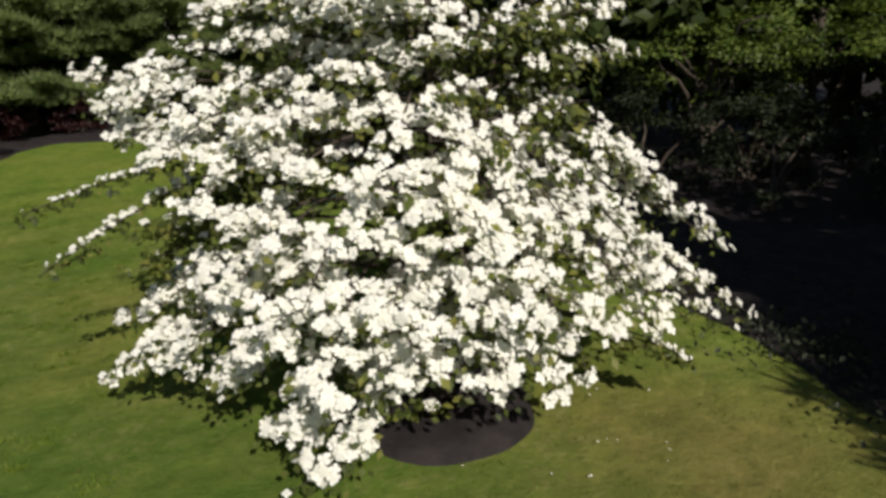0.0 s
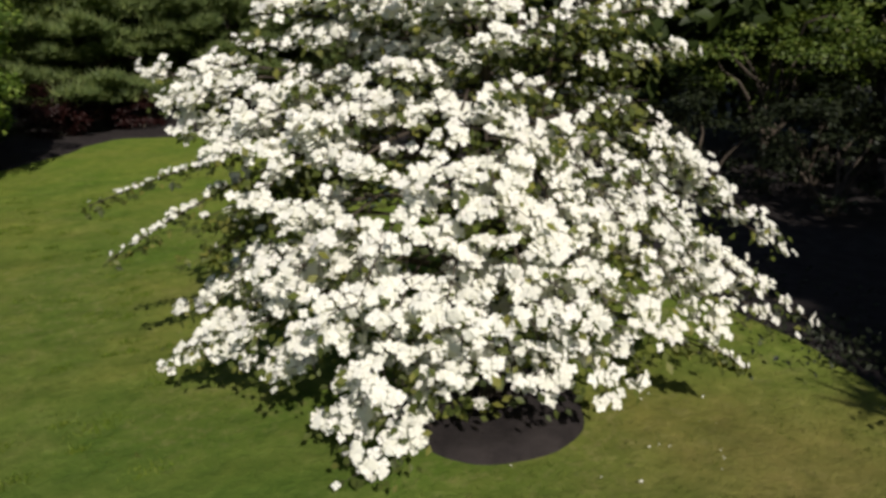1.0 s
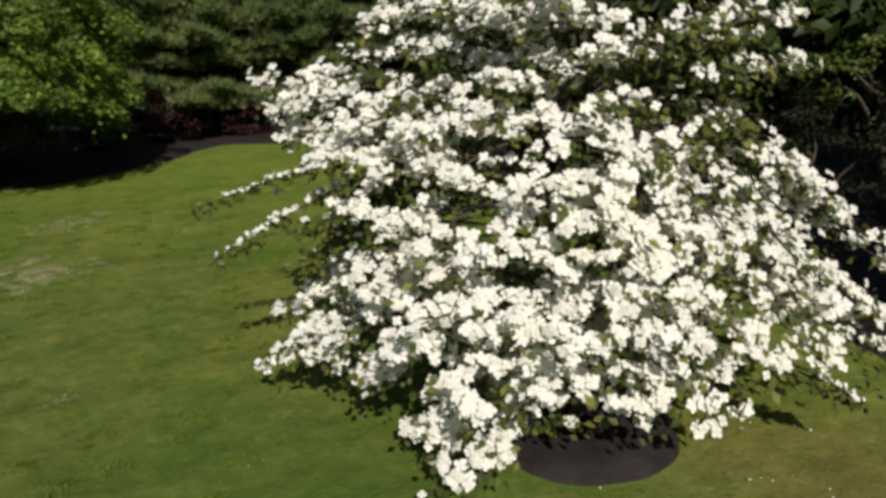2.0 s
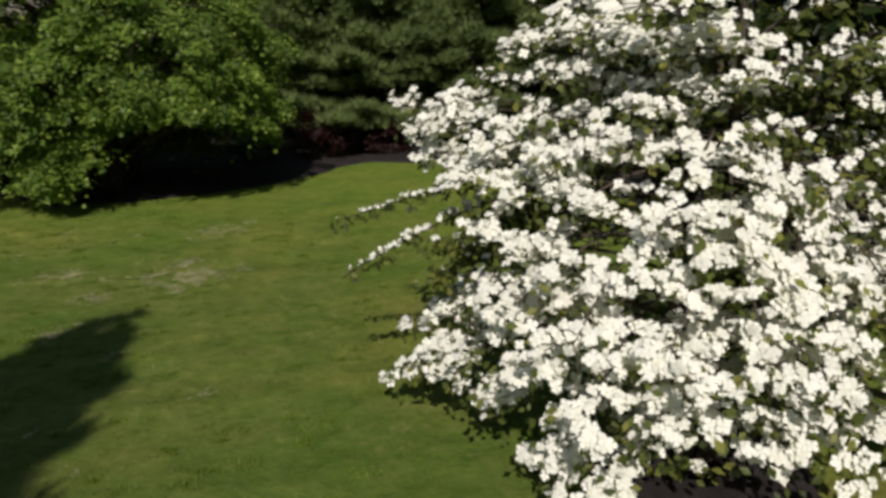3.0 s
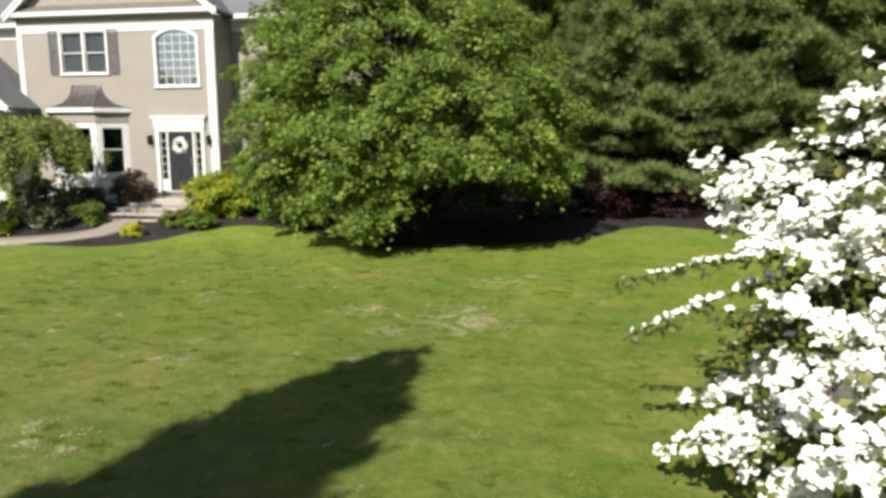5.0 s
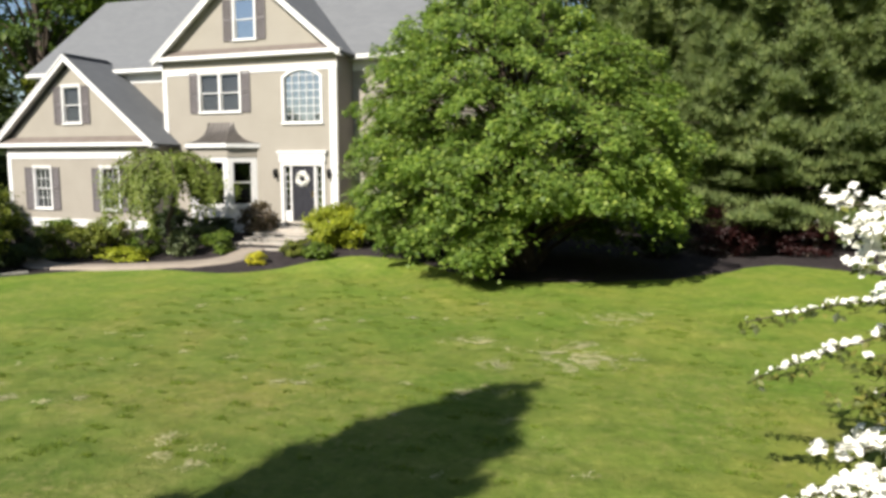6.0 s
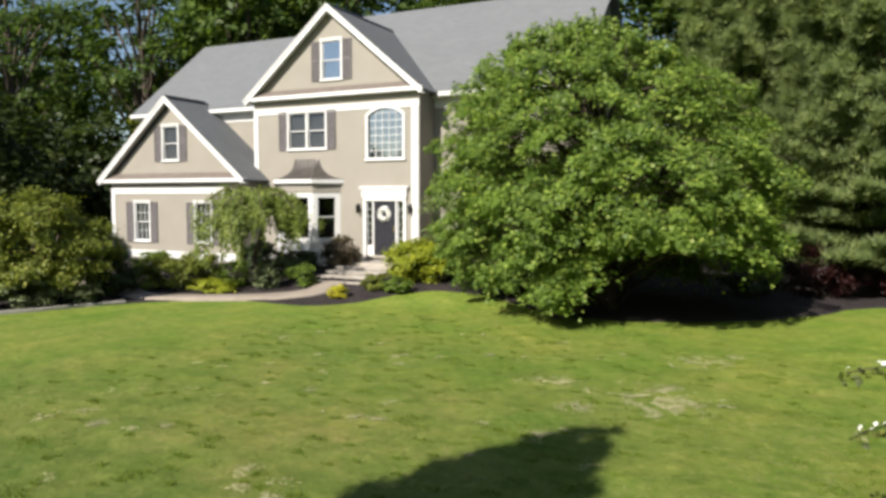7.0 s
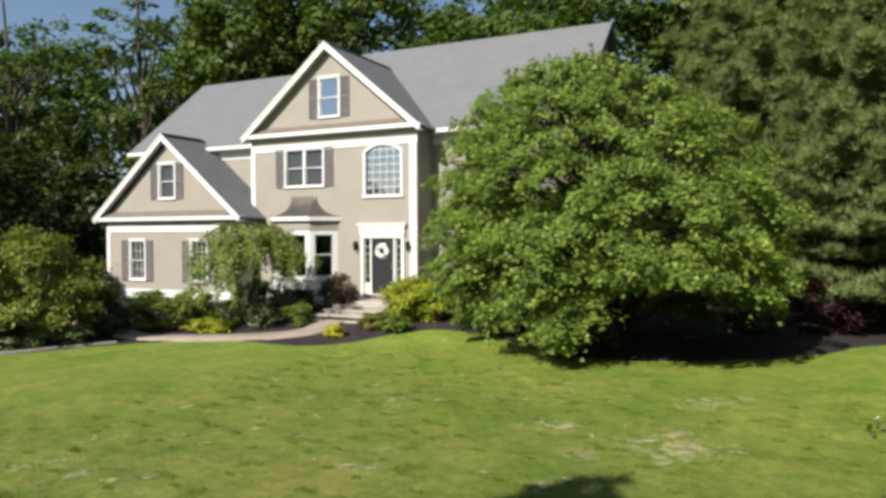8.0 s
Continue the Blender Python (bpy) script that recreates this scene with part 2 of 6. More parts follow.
SHRUB_LEAF = leaf_mat("shrub_leaf", (0.075, 0.125, 0.024), (0.155, 0.235, 0.036), (0.235, 0.3, 0.06))
DARK_SHRUB_LEAF = leaf_mat("dark_evergreen_leaf", (0.026, 0.042, 0.016), (0.055, 0.082, 0.028), None, 0.35, 0.2)
BRONZE_LEAF = leaf_mat("bronze_rhododendron_leaf", (0.075, 0.06, 0.045), (0.17, 0.135, 0.1), (0.3, 0.23, 0.2))
RED_LEAF = leaf_mat("dark_red_barberry_leaf", (0.018, 0.005, 0.006), (0.041, 0.011, 0.011), None)
YELLOW_LEAF = leaf_mat("yellow_green_leaf", (0.19, 0.235, 0.022), (0.36, 0.4, 0.036), (0.54, 0.55, 0.06))
BRIGHT_LEAF = leaf_mat("bright_yellow_leaf", (0.42, 0.4, 0.03), (0.6, 0.56, 0.05), None)
OLIVE_LEAF = leaf_mat("olive_bush_leaf", (0.1, 0.13, 0.025), (0.215, 0.25, 0.043), (0.32, 0.32, 0.07))
SILVER_LEAF = leaf_mat("pale_perennial_leaf", (0.11, 0.145, 0.07), (0.22, 0.26, 0.145), None)
BLADE = leaf_mat("grass_blade", (0.07, 0.108, 0.015), (0.12, 0.148, 0.025), (0.2, 0.19, 0.06), 0.15, 0.3)
COARSE_BLADE = leaf_mat("coarse_grass_blade", (0.09, 0.155, 0.017), (0.16, 0.22, 0.028), (0.22, 0.26, 0.05), 0.15, 0.3)
DRY_BLADE = leaf_mat("dry_grass_blade", (0.33, 0.32, 0.17), (0.46, 0.44, 0.28), (0.58, 0.56, 0.42), 0.1, 0.2)

# ---- helpers for meshes ----


def obj(name, mesh, material, parent=None, label="", smooth=False):
    ob = new(name, mesh)
    mesh.materials.append(material)
    if smooth:
        mesh.polygons.foreach_set("use_smooth", [True] * len(mesh.polygons))
    if parent:
        ob.parent = parent
    if label:
        tagged(ob, label=label)
    return ob


def part(name, bm, material, parent=None, label="", smooth=False):
    me = bpy.data.meshes.new(name)
    bm.normal_update()
    bm.to_mesh(me)
    bm.free()
    return obj(name, me, material, parent, label, smooth)


def thing(name, loc, label, category, group="", kind="", rz=0.0):
    e = new(name)
    e.empty_display_size = 0.2
    e.location = loc
    e.rotation_euler.z = radians(rz)
    return tagged(e, label, category, group, kind)


def raw_mesh(name, verts, faces):
    """A mesh from arrays; all faces have the same number of corners."""
    me = bpy.data.meshes.new(name)
    verts, faces = np.asarray(verts, float), np.asarray(faces, int)
    k = faces.shape[1]
    me.vertices.add(len(verts))
    me.vertices.foreach_set("co", verts.ravel())
    me.loops.add(faces.size)
    me.loops.foreach_set("vertex_index", faces.ravel())
    me.polygons.add(len(faces))
    me.polygons.foreach_set("loop_start", np.arange(len(faces)) * k)
    me.update(calc_edges=True)
    return me


def bases(normals, rng, spin=True):
    """A frame for each normal, with a random turn about it: columns are side, along, normal."""
    n = normals / np.maximum(np.linalg.norm(normals, axis=1, keepdims=True), 1e-9)
    ref = np.where(np.abs(n[:, 2:3]) > 0.9, np.array([[1.0, 0, 0]]), np.array([[0, 0, 1.0]]))
    u = np.cross(ref, n)
    u /= np.linalg.norm(u, axis=1, keepdims=True)
    v = np.cross(n, u)
    a = rng.uniform(0, 2 * np.pi, len(n))[:, None] if spin else np.zeros((len(n), 1))
    s, al = np.cos(a) * u + np.sin(a) * v, -np.sin(a) * u + np.cos(a) * v
    return np.stack([s, al, n], axis=2)


def scatter(name, tv, tf, pos, basis, size):
    """One mesh with a copy of the small template at every place."""
    tv, tf = np.asarray(tv, float), np.asarray(tf, int)
    v = np.einsum("nij,kj->nki", basis, tv) * np.asarray(size)[:, None, None] + pos[:, None, :]
    f = tf[None] + (np.arange(len(pos)) * len(tv))[:, None, None]
    return raw_mesh(name, v.reshape(-1, 3), f.reshape(-1, tf.shape[1]))


LEAF_V = [(0, 0, 0), (-0.32, 0.45, 0.07), (0, 1, -0.06), (0.32, 0.45, 0.07)]
LEAF_F = [(0, 2, 1), (0, 3, 2)]
# a three-lobed leaf
LOBED_V = [(0, 0, 0), (-0.52, 0.5, 0.06), (-0.13, 0.48, 0.02), (0, 1, -0.08), (0.13, 0.48, 0.02), (0.52, 0.5, 0.06)]
LOBED_F = [(0, 4, 2), (0, 2, 1), (2, 4, 3), (0, 5, 4)]


def tuft_template(n, spread, width):
    v, f = [], []
    for i in range(n):
        a = 2 * math.pi * i / n
        d = Vector((math.cos(a) * spread, math.sin(a) * spread, 1)).normalized()
        s = Vector((-math.sin(a), math.cos(a), 0)) * width
        v += [tuple(s), tuple(-s), tuple(d)]
        f.append((3 * i, 3 * i + 1, 3 * i + 2))
    return v, f


def bract_template():
    v, f = [(0, 0, 0.0)], []
    for i in range(4):
        a = i * math.pi / 2
        ca, sa = math.cos(a), math.sin(a)
        b = len(v)
        for x, y, z in ((-0.5, 0.6, 0.1), (-0.17, 1.0, -0.02), (0.17, 1.0, -0.02), (0.5, 0.6, 0.1)):
            v.append((x * ca - y * sa, x * sa + y * ca, z))
        f += [(0, b + 3, b), (b, b + 3, b + 2), (b, b + 2, b + 1)]
    return v, f


def tube(points, radii, sides=6):
    """Vertices and quads of a bent, tapering tube."""
    p = np.asarray(points, float)
    r = np.asarray(radii, float)
    d = np.gradient(p, axis=0)
    d /= np.maximum(np.linalg.norm(d, axis=1, keepdims=True), 1e-9)
    ref = np.array([0.13, 0.97, 0.2])
    u = np.cross(d, ref)
    u /= np.maximum(np.linalg.norm(u, axis=1, keepdims=True), 1e-6)
    w = np.cross(d, u)
    a = np.linspace(0, 2 * np.pi, sides, endpoint=False)
    v = p[:, None] + r[:, None, None] * (np.cos(a)[None, :, None] * u[:, None] + np.sin(a)[None, :, None] * w[:, None])
    f = [(i * sides + j, i * sides + (j + 1) % sides, (i + 1) * sides + (j + 1) % sides, (i + 1) * sides + j)
         for i in range(len(p) - 1) for j in range(sides)]
    return v.reshape(-1, 3), f


def tubes_mesh(name, lines, sides=5):
    vs, fs, n = [], [], 0
    for p, r in lines:
        v, f = tube(p, r, sides)
        vs.append(v)
        fs.append(np.asarray(f) + n)
        n += len(v)
    return raw_mesh(name, np.concatenate(vs), np.concatenate(fs))


def bend(a, b, lift, steps, rng, wob=0.05):
    a, b = np.asarray(a, float), np.asarray(b, float)
    t = np.linspace(0, 1, steps)[:, None]
    p = a + (b - a) * t
    p[:, 2] += lift * np.sin(np.pi * t[:, 0])
    p[1:-1] += rng.normal(0, wob, (steps - 2, 3))
    return p


def smooth_step(a, b, x):
    t = min(max((x - a) / (b - a), 0), 1)
    return t * t * (3 - 2 * t)


def relief(x, y):
    """Small unevenness of the lawn."""
    near = smooth_step(-2, 2, x) * (1 - smooth_step(-6.0, -4.6, y))
    return 0.025 * noise.noise(Vector((x * 0.35, y * 0.35, 0))) + near * (0.03 * noise.noise(Vector((x * 1.2, y * 1.6, 3))) + 0.022 * noise.noise(Vector((x * 2.6, y * 3.4, 7))))


def ground_z(x, y):
    """The lawn is level and the beds rise to the house."""
    return 0.5 * smooth_step(-6.0, -1.2, y) * (1 - smooth_step(3.5, 9.0, x)) * smooth_step(-32, -18, x)


# ---- trees and shrubs ----


def leafy_tree(name, loc, label, category, height, radii, centre_z, clumps, leaves, leaf, mats, trunk_r, seed, limbs=14,
               clump_r=0.8, inner=0.5, low=0.3, flat=0.55, lift=0.5, group="", lean=(0, 0), trunk_top=0.75, up=0.7, sag=0.25):
    """A tree with a tapered trunk, limbs that end in the clumps, and a crown of many single leaves."""
    rng = np.random.default_rng(seed)
    t = thing(name, loc, label, category, group)
    bark, leafm = mats
    top = np.array([lean[0], lean[1], height * trunk_top])
    tp = bend((0, 0, -0.15), top, 0, 8, rng, 0.04 * height / 8)
    tr = trunk_r * np.linspace(1.0, 0.25, 8) * np.array([1.35] + [1.0] * 7)
    v, f = tube(tp, tr, 9)
    obj("trunk", raw_mesh("trunk", v, f), bark, t, smooth=True)
    d = rng.normal(0, 1, (clumps * 3, 3))
    d /= np.linalg.norm(d, axis=1, keepdims=True)
    rad = rng.uniform(inner, 1.0, len(d)) ** 0.6
    bumpy = np.array([0.86 + 0.3 * noise.noise(Vector(q * 1.7 + seed * 3.1)) for q in d])
    c = d * (rad * bumpy)[:, None] * np.asarray(radii)
    c[:, 2] += centre_z
    c[:, :2] += np.asarray(lean) * 0.7
    c = c[c[:, 2] > low][:clumps]
    lines = []
    for i in range(min(limbs, len(c))):
        k = c[i]
        h = np.clip(k[2] * rng.uniform(0.35, 0.75), 0.15 * height, height * trunk_top * 0.95)
        s = h / (height * trunk_top)
        start = tp[0] + (tp[-1] - tp[0]) * s
        p = bend(start, k, lift * rng.uniform(0.2, 1), 6, rng, 0.06)
        lines.append((p, trunk_r * np.linspace(0.42, 0.06, 6)))
    for p, r in lines:
        v, f = tube(p, r, 5)
        obj("limb", raw_mesh("limb", v, f), bark, t, smooth=True)
    n = len(c)
    k = rng.integers(0, n, leaves)
    size_k = rng.uniform(0.6, 1.25, n)
    off = rng.normal(0, 1, (leaves, 3))
    off /= np.maximum(np.linalg.norm(off, axis=1, keepdims=True), 1e-6)
    off *= (rng.uniform(0, 1, leaves) ** 0.45 * clump_r * size_k[k])[:, None]
    off[:, 2] *= flat
    out = c[k] - np.array([0, 0, centre_z * 0.8])
    out /= np.maximum(np.linalg.norm(out, axis=1, keepdims=True), 1e-6)
    pos = c[k] + off
    # clumps droop at their outer rim
    pos[:, 2] -= sag * (off[:, 0] ** 2 + off[:, 1] ** 2) / max(clump_r, 0.1)
    keep = pos[:, 2] > 0.05
    pos, out, off = pos[keep], out[keep], off[keep]
    nrm = np.array([0, 0, up]) + 0.5 * out + 0.4 * off / clump_r + rng.normal(0, 0.45, pos.shape)
    me = scatter("crown", LEAF_V, LEAF_F, pos, bases(nrm, rng), leaf * rng.uniform(0.65, 1.3, len(pos)))
    obj("crown", me, leafm, t)
    return t


def conifer(name, loc, label, height, spread, mats, seed, whorl=0.5, boughs=6, tufts=70, tuft=0.24, low=0.6, tilt=0.12,
            power=0.8, group="", droop=0.0, flat=0.5, blades=5, uneven=0.0):
    """A pine or spruce: whorls of boughs, each a flat spray of needle tufts."""
    rng = np.random.default_rng(seed)
    t = thing(name, loc, label, "tree", group)
    v, f = tube(bend((0, 0, -0.15), (0, 0, height), 0, 10, rng, 0.03), 0.02 * height * np.linspace(1, 0.05, 10), 8)
    obj("trunk", raw_mesh("trunk", v, f), mats[0], t, smooth=True)
    tv, tf = tuft_template(blades, 0.9, 0.105 if blades < 6 else 0.06)
    P, N, Z, lines = [], [], [], []
    z = low
    while z < height * 0.985:
        reach = spread * (1 - (z - low) / (height - low)) ** power
        a0 = rng.uniform(0, 6.28)
        for j in range(boughs):
            a = a0 + 6.283 * j / boughs + rng.normal(0, 0.2)
            ln = reach * rng.uniform(0.65, 1.1) * (1 + uneven * noise.noise(Vector((z * 0.9, j * 0.7, seed)))) + 0.15
            dirv = np.array([math.cos(a), math.sin(a), 0.0])
            zz = z + rng.normal(0, 0.12)
            lines.append((np.array([[0, 0, zz], *(dirv * ln * s + np.array([0, 0, zz + ln * (tilt * s * s - droop * s)]) for s in (0.5, 1))]),
                          np.array([0.05, 0.03, 0.008]) * (0.5 + ln / 5)))
            m = max(int(tufts * (ln / spread) ** 1.2), 5)
            s = rng.uniform(0.12, 1, m) ** 0.6
            side = rng.normal(0, 0.24, m) * ln * (1.12 - s) + rng.normal(0, 0.06, m)
            pv = dirv * (s * ln)[:, None] + np.cross(dirv, (0, 0, 1)) * side[:, None]
            pv[:, 2] = zz + ln * (tilt * s * s - droop * s) + rng.normal(0, 0.07, m) * flat * (2 if z > 3.4 else 0.9) - 0.1 * np.abs(side)
            P.append(pv)
            Z.append(np.full(m, 0.4 + 0.6 * min(reach, 1.0)))
            N.append(dirv * 0.55 + np.array([0, 0, 0.75]) + rng.normal(0, 0.35, (m, 3)))
        z += whorl * rng.uniform(0.8, 1.2)
    obj("bough_wood", tubes_mesh("bough_wood", lines, 4), mats[0], t)
    P, N, Z = np.concatenate(P), np.concatenate(N), np.concatenate(Z)
    me = scatter("needles", tv, tf, P, bases(N, rng), tuft * Z * rng.uniform(0.7, 1.3, len(P)))
    obj("needles", me, mats[1], t)
    return t


def shrub(name, loc, label, radii, leaves, leaf, leafm, seed, clumps=40, flat=0.7, stems=6, clump_r=0.22, category="shrub", group="", up=0.6):
    """A bush on several stems with a crown of single leaves."""
    rng = np.random.default_rng(seed)
    t = thing(name, loc, label, category, group)
    R = np.asarray(radii)
    d = rng.normal(0, 1, (clumps * 3, 3))
    d /= np.linalg.norm(d, axis=1, keepdims=True)
    c = d * (rng.uniform(0.35, 0.95, len(d)) ** 0.6)[:, None] * R
    c[:, 2] += R[2] * 0.95
    c = c[c[:, 2] > 0.12 * R[2]][:clumps]
    for i in range(stems):
        v, f = tube(bend((rng.normal(0, 0.06), rng.normal(0, 0.06), -0.05), c[i], 0.1, 5, rng, 0.02), np.linspace(0.03, 0.008, 5) * (0.5 + R[2]), 5)
        obj("stem", raw_mesh("stem", v, f), BARK, t, smooth=True)
    k = rng.integers(0, len(c), leaves)
    off = rng.normal(0, 0.55, (leaves, 3)) * clump_r * (R / R.max())[None] * R.max()
    off[:, 2] *= flat
    pos = c[k] + off
    pos[:, 2] = np.maximum(pos[:, 2], 0.03)
    out = (pos - np.array([0, 0, R[2] * 0.6])) / R
    nrm = out * 0.7 + np.array([0, 0, up]) + rng.normal(0, 0.45, pos.shape)
    obj("foliage", scatter("foliage", LEAF_V, LEAF_F, pos, bases(nrm, rng), leaf * rng.uniform(0.6, 1.3, leaves)), leafm, t)
    return t


# ---- ground ----
def spline(points, n):
    """A smooth line through the points."""
    p = [np.asarray(q, float) for q in points]
    p = [2 * p[0] - p[1]] + p + [2 * p[-1] - p[-2]]
    out = []
    for i in range(1, len(p) - 2):
        for s in np.linspace(0, 1, n, endpoint=False):
            a, b, c, d = p[i - 1:i + 3]
            out.append(0.5 * (2 * b + (c - a) * s + (2 * a - 5 * b + 4 * c - d) * s * s + (3 * b - a - 3 * c + d) * s ** 3))
    out.append(p[-2])
    return np.array(out)


def axis_steps(lo, hi, fine_lo, fine_hi, step):
    fine = np.arange(fine_lo, fine_hi + 1e-6, step)
    grow = np.geomspace(step, abs(lo - fine_lo), 14)
    grow2 = np.geomspace(step, abs(hi - fine_hi), 14)
    return np.concatenate([fine_lo - grow[::-1], fine, fine_hi + grow2])


def ground():
    xs, ys = axis_steps(-900, 900, -8, 24, 0.16), axis_steps(-900, 900, -24, 4, 0.16)
    v = [(x, y, ground_z(x, y) + relief(x, y)) for y in ys for x in xs]
    w = len(xs)
    f = [(j * w + i, j * w + i + 1, (j + 1) * w + i + 1, (j + 1) * w + i) for j in range(len(ys) - 1) for i in range(w - 1)]
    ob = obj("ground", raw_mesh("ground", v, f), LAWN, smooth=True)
    return tagged(ob, "mown green lawn with yellowing and bare patches", "lawn", kind="structure")


ground()


def sheet(name, front, back, rows, material, label, category, lift=0.045):
    """A bed between the lawn's edge and a line far behind it, with a low rounded lip."""
    n = len(front)
    s = np.concatenate([[0, 0.002, 0.008], np.linspace(0.03, 1, rows)])
    rise = np.concatenate([[-0.05, 0.7, 1.0], np.ones(rows)])
    v = []
    for k, (q, r) in enumerate(zip(s, rise)):
        for i in range(n):
            p = front[i] + (back[i] - front[i]) * q
            hump = 0.035 * noise.noise(Vector((p[0] * 1.3, p[1] * 1.3, 4))) if k > 1 else 0
            v.append((p[0], p[1], ground_z(p[0], p[1]) + relief(p[0], p[1]) + lift * r + hump))
    f = [(k * n + i, k * n + i + 1, (k + 1) * n + i + 1, (k + 1) * n + i) for k in range(len(s) - 1) for i in range(n - 1)]
    return tagged(obj(name, raw_mesh(name, v, f), material, smooth=True), label, category, kind="structure")


# the edge of the lawn, from the drive side round to the wood
EDGE = spline([(-9.0, -16.0), (-6.2, -12.6), (-5.2, -10.8), (-4.7, -9.3), (-3.4, -7.5), (-1.6, -6.5), (0.3, -6.35), (1.2, -6.05), (2.2, -5.0),
               (3.3, -3.8), (5.2, -3.2), (6.8, -3.9), (8.6, -4.7), (10.6, -4.65), (12.5, -3.4), (14.2, -1.9), (15.9, 0.6), (17.6, 0.3),
               # beside the wood the edge follows the shadow, mulch painting that ground dark
               (19.0, -0.8), (20.6, -3.2), (21.4, -8), (20.9, -14), (20.3, -19.2), (19.5, -21.6), (19.5, -27), (20, -40)], 7)
EDGE += np.array([[0.14 * noise.noise(Vector((x * 0.9, y * 0.9, 1))), 0.14 * noise.noise(Vector((x * 0.9, y * 0.9, 5)))] for x, y in EDGE])
BACK = spline([(-40, -22), (-40, -10), (-38, 0), (-34, 12), (-30, 20), (-24, 26), (-18, 30), (-14, 32), (-8, 34),
               (-4, 36), (0, 38), (4, 40), (8, 42), (12, 44), (16, 46), (22, 46), (28, 46), (36, 44),
               (44, 38), (50, 30), (56, 16), (58, 2), (58, -8), (56, -18), (54, -30), (50, -44)], 7)
sheet("planting_bed", EDGE, BACK, 46, MULCH, "dark brown bark mulch bed along the lawn, also darkening the shaded ground by the wood", "mulch bed")


def ribbon(name, line, width, lift, material, label, category):
    d = np.gradient(line, axis=0)
    d /= np.linalg.norm(d, axis=1, keepdims=True)
    s = np.stack([-d[:, 1], d[:, 0]], axis=1)
    v, m = [], 6
    prof = [(-0.5, -0.06), (-0.5, 0.8), (-0.47, 1.0), (0.47, 1.0), (0.5, 0.8), (0.5, -0.06)]
    for p, q in zip(line, s):
        for o, h in prof:
            x, y = p + q * o * width
            v.append((x, y, ground_z(x, y) + lift * h + relief(x, y)))
    f = [(i * m + j, i * m + j + 1, (i + 1) * m + j + 1, (i + 1) * m + j) for i in range(len(line) - 1) for j in range(m - 1)]
    me = raw_mesh(name, v, [q[::-1] for q in f])
    return tagged(obj(name, me, material), label, category, kind="structure")


WALKLINE = spline([(-18, -5.2), (-12, -5.3), (-8.5, -5.7), (-6.3, -6.5), (-4.6, -7.2), (-3.2, -6.8), (-1.7, -6.15), (-0.5, -5.4), (0.1, -4.6), (0.1, -3.9), (0.1, -3.45)], 8)
ribbon("walkway", WALKLINE, 0.9, 0.11, PAVER, "pale stone front walk curving to the steps", "walkway")

# ---- the house ----
house = thing("house", (0, 0, 0), "two-storey beige clapboard house with white trim and grey shingle roof", "house")


def box_bm(bm, x0, x1, y0, y1, z0, z1):
    vs = [bm.verts.new(p) for p in ((x0, y0, z0), (x1, y0, z0), (x1, y1, z0), (x0, y1, z0), (x0, y0, z1), (x1, y0, z1), (x1, y1, z1), (x0, y1, z1))]
    for q in ((3, 2, 1, 0), (4, 5, 6, 7), (0, 1, 5, 4), (1, 2, 6, 5), (2, 3, 7, 6), (3, 0, 4, 7)):
        bm.faces.new([vs[i] for i in q])


def box(name, x0, x1, y0, y1, z0, z1, material, parent, label="", bevel=0.0):
    bm = bmesh.new()
    box_bm(bm, x0, x1, y0, y1, z0, z1)
    if bevel:
        bmesh.ops.bevel(bm, geom=bm.edges[:], offset=bevel, segments=1, affect="EDGES")
    return part(name, bm, material, parent, label)


def wall_bm(x0, x1, z0, z1, y, thick, holes):
    """A wall in the plane y, with its front at y and rectangular openings through it."""
    bm = bmesh.new()
    xs = sorted({x0, x1, *(h[0] for h in holes), *(h[1] for h in holes)})
    zs = sorted({z0, z1, *(h[2] for h in holes), *(h[3] for h in holes)})

    def solid(i, j):
        if not (0 <= i < len(xs) - 1 and 0 <= j < len(zs) - 1):
            return False
        cx, cz = (xs[i] + xs[i + 1]) / 2, (zs[j] + zs[j + 1]) / 2
        return not any(a < cx < b and c < cz < d for a, b, c, d in holes)

    def quad(*p):
        bm.faces.new([bm.verts.new(q) for q in p])
    yb = y + thick
    for i in range(len(xs) - 1):
        for j in range(len(zs) - 1):
            if not solid(i, j):
                continue
            a, b, c, d = xs[i], xs[i + 1], zs[j], zs[j + 1]
            quad((a, y, c), (b, y, c), (b, y, d), (a, y, d))
            quad((b, yb, c), (a, yb, c), (a, yb, d), (b, yb, d))
            if not solid(i - 1, j):
                quad((a, yb, c), (a, y, c), (a, y, d), (a, yb, d))
            if not solid(i + 1, j):
                quad((b, y, c), (b, yb, c), (b, yb, d), (b, y, d))
            if not solid(i, j - 1):
                quad((a, yb, c), (b, yb, c), (b, y, c), (a, y, c))
            if not solid(i, j + 1):
                quad((a, y, d), (b, y, d), (b, yb, d), (a, yb, d))
    return bm


def gable_bm(cx, half, z0, slope, y, thick, holes):
    bm = wall_bm(cx - half, cx + half, z0, z0 + half * slope, y, thick, holes)
    for sx in (-1, 1):
        n = Vector((sx * slope, 0, 1)).normalized()
        bmesh.ops.bisect_plane(bm, geom=bm.verts[:] + bm.edges[:] + bm.faces[:], plane_co=(cx, y, z0 + half * slope), plane_no=n, clear_outer=True)
    return bm


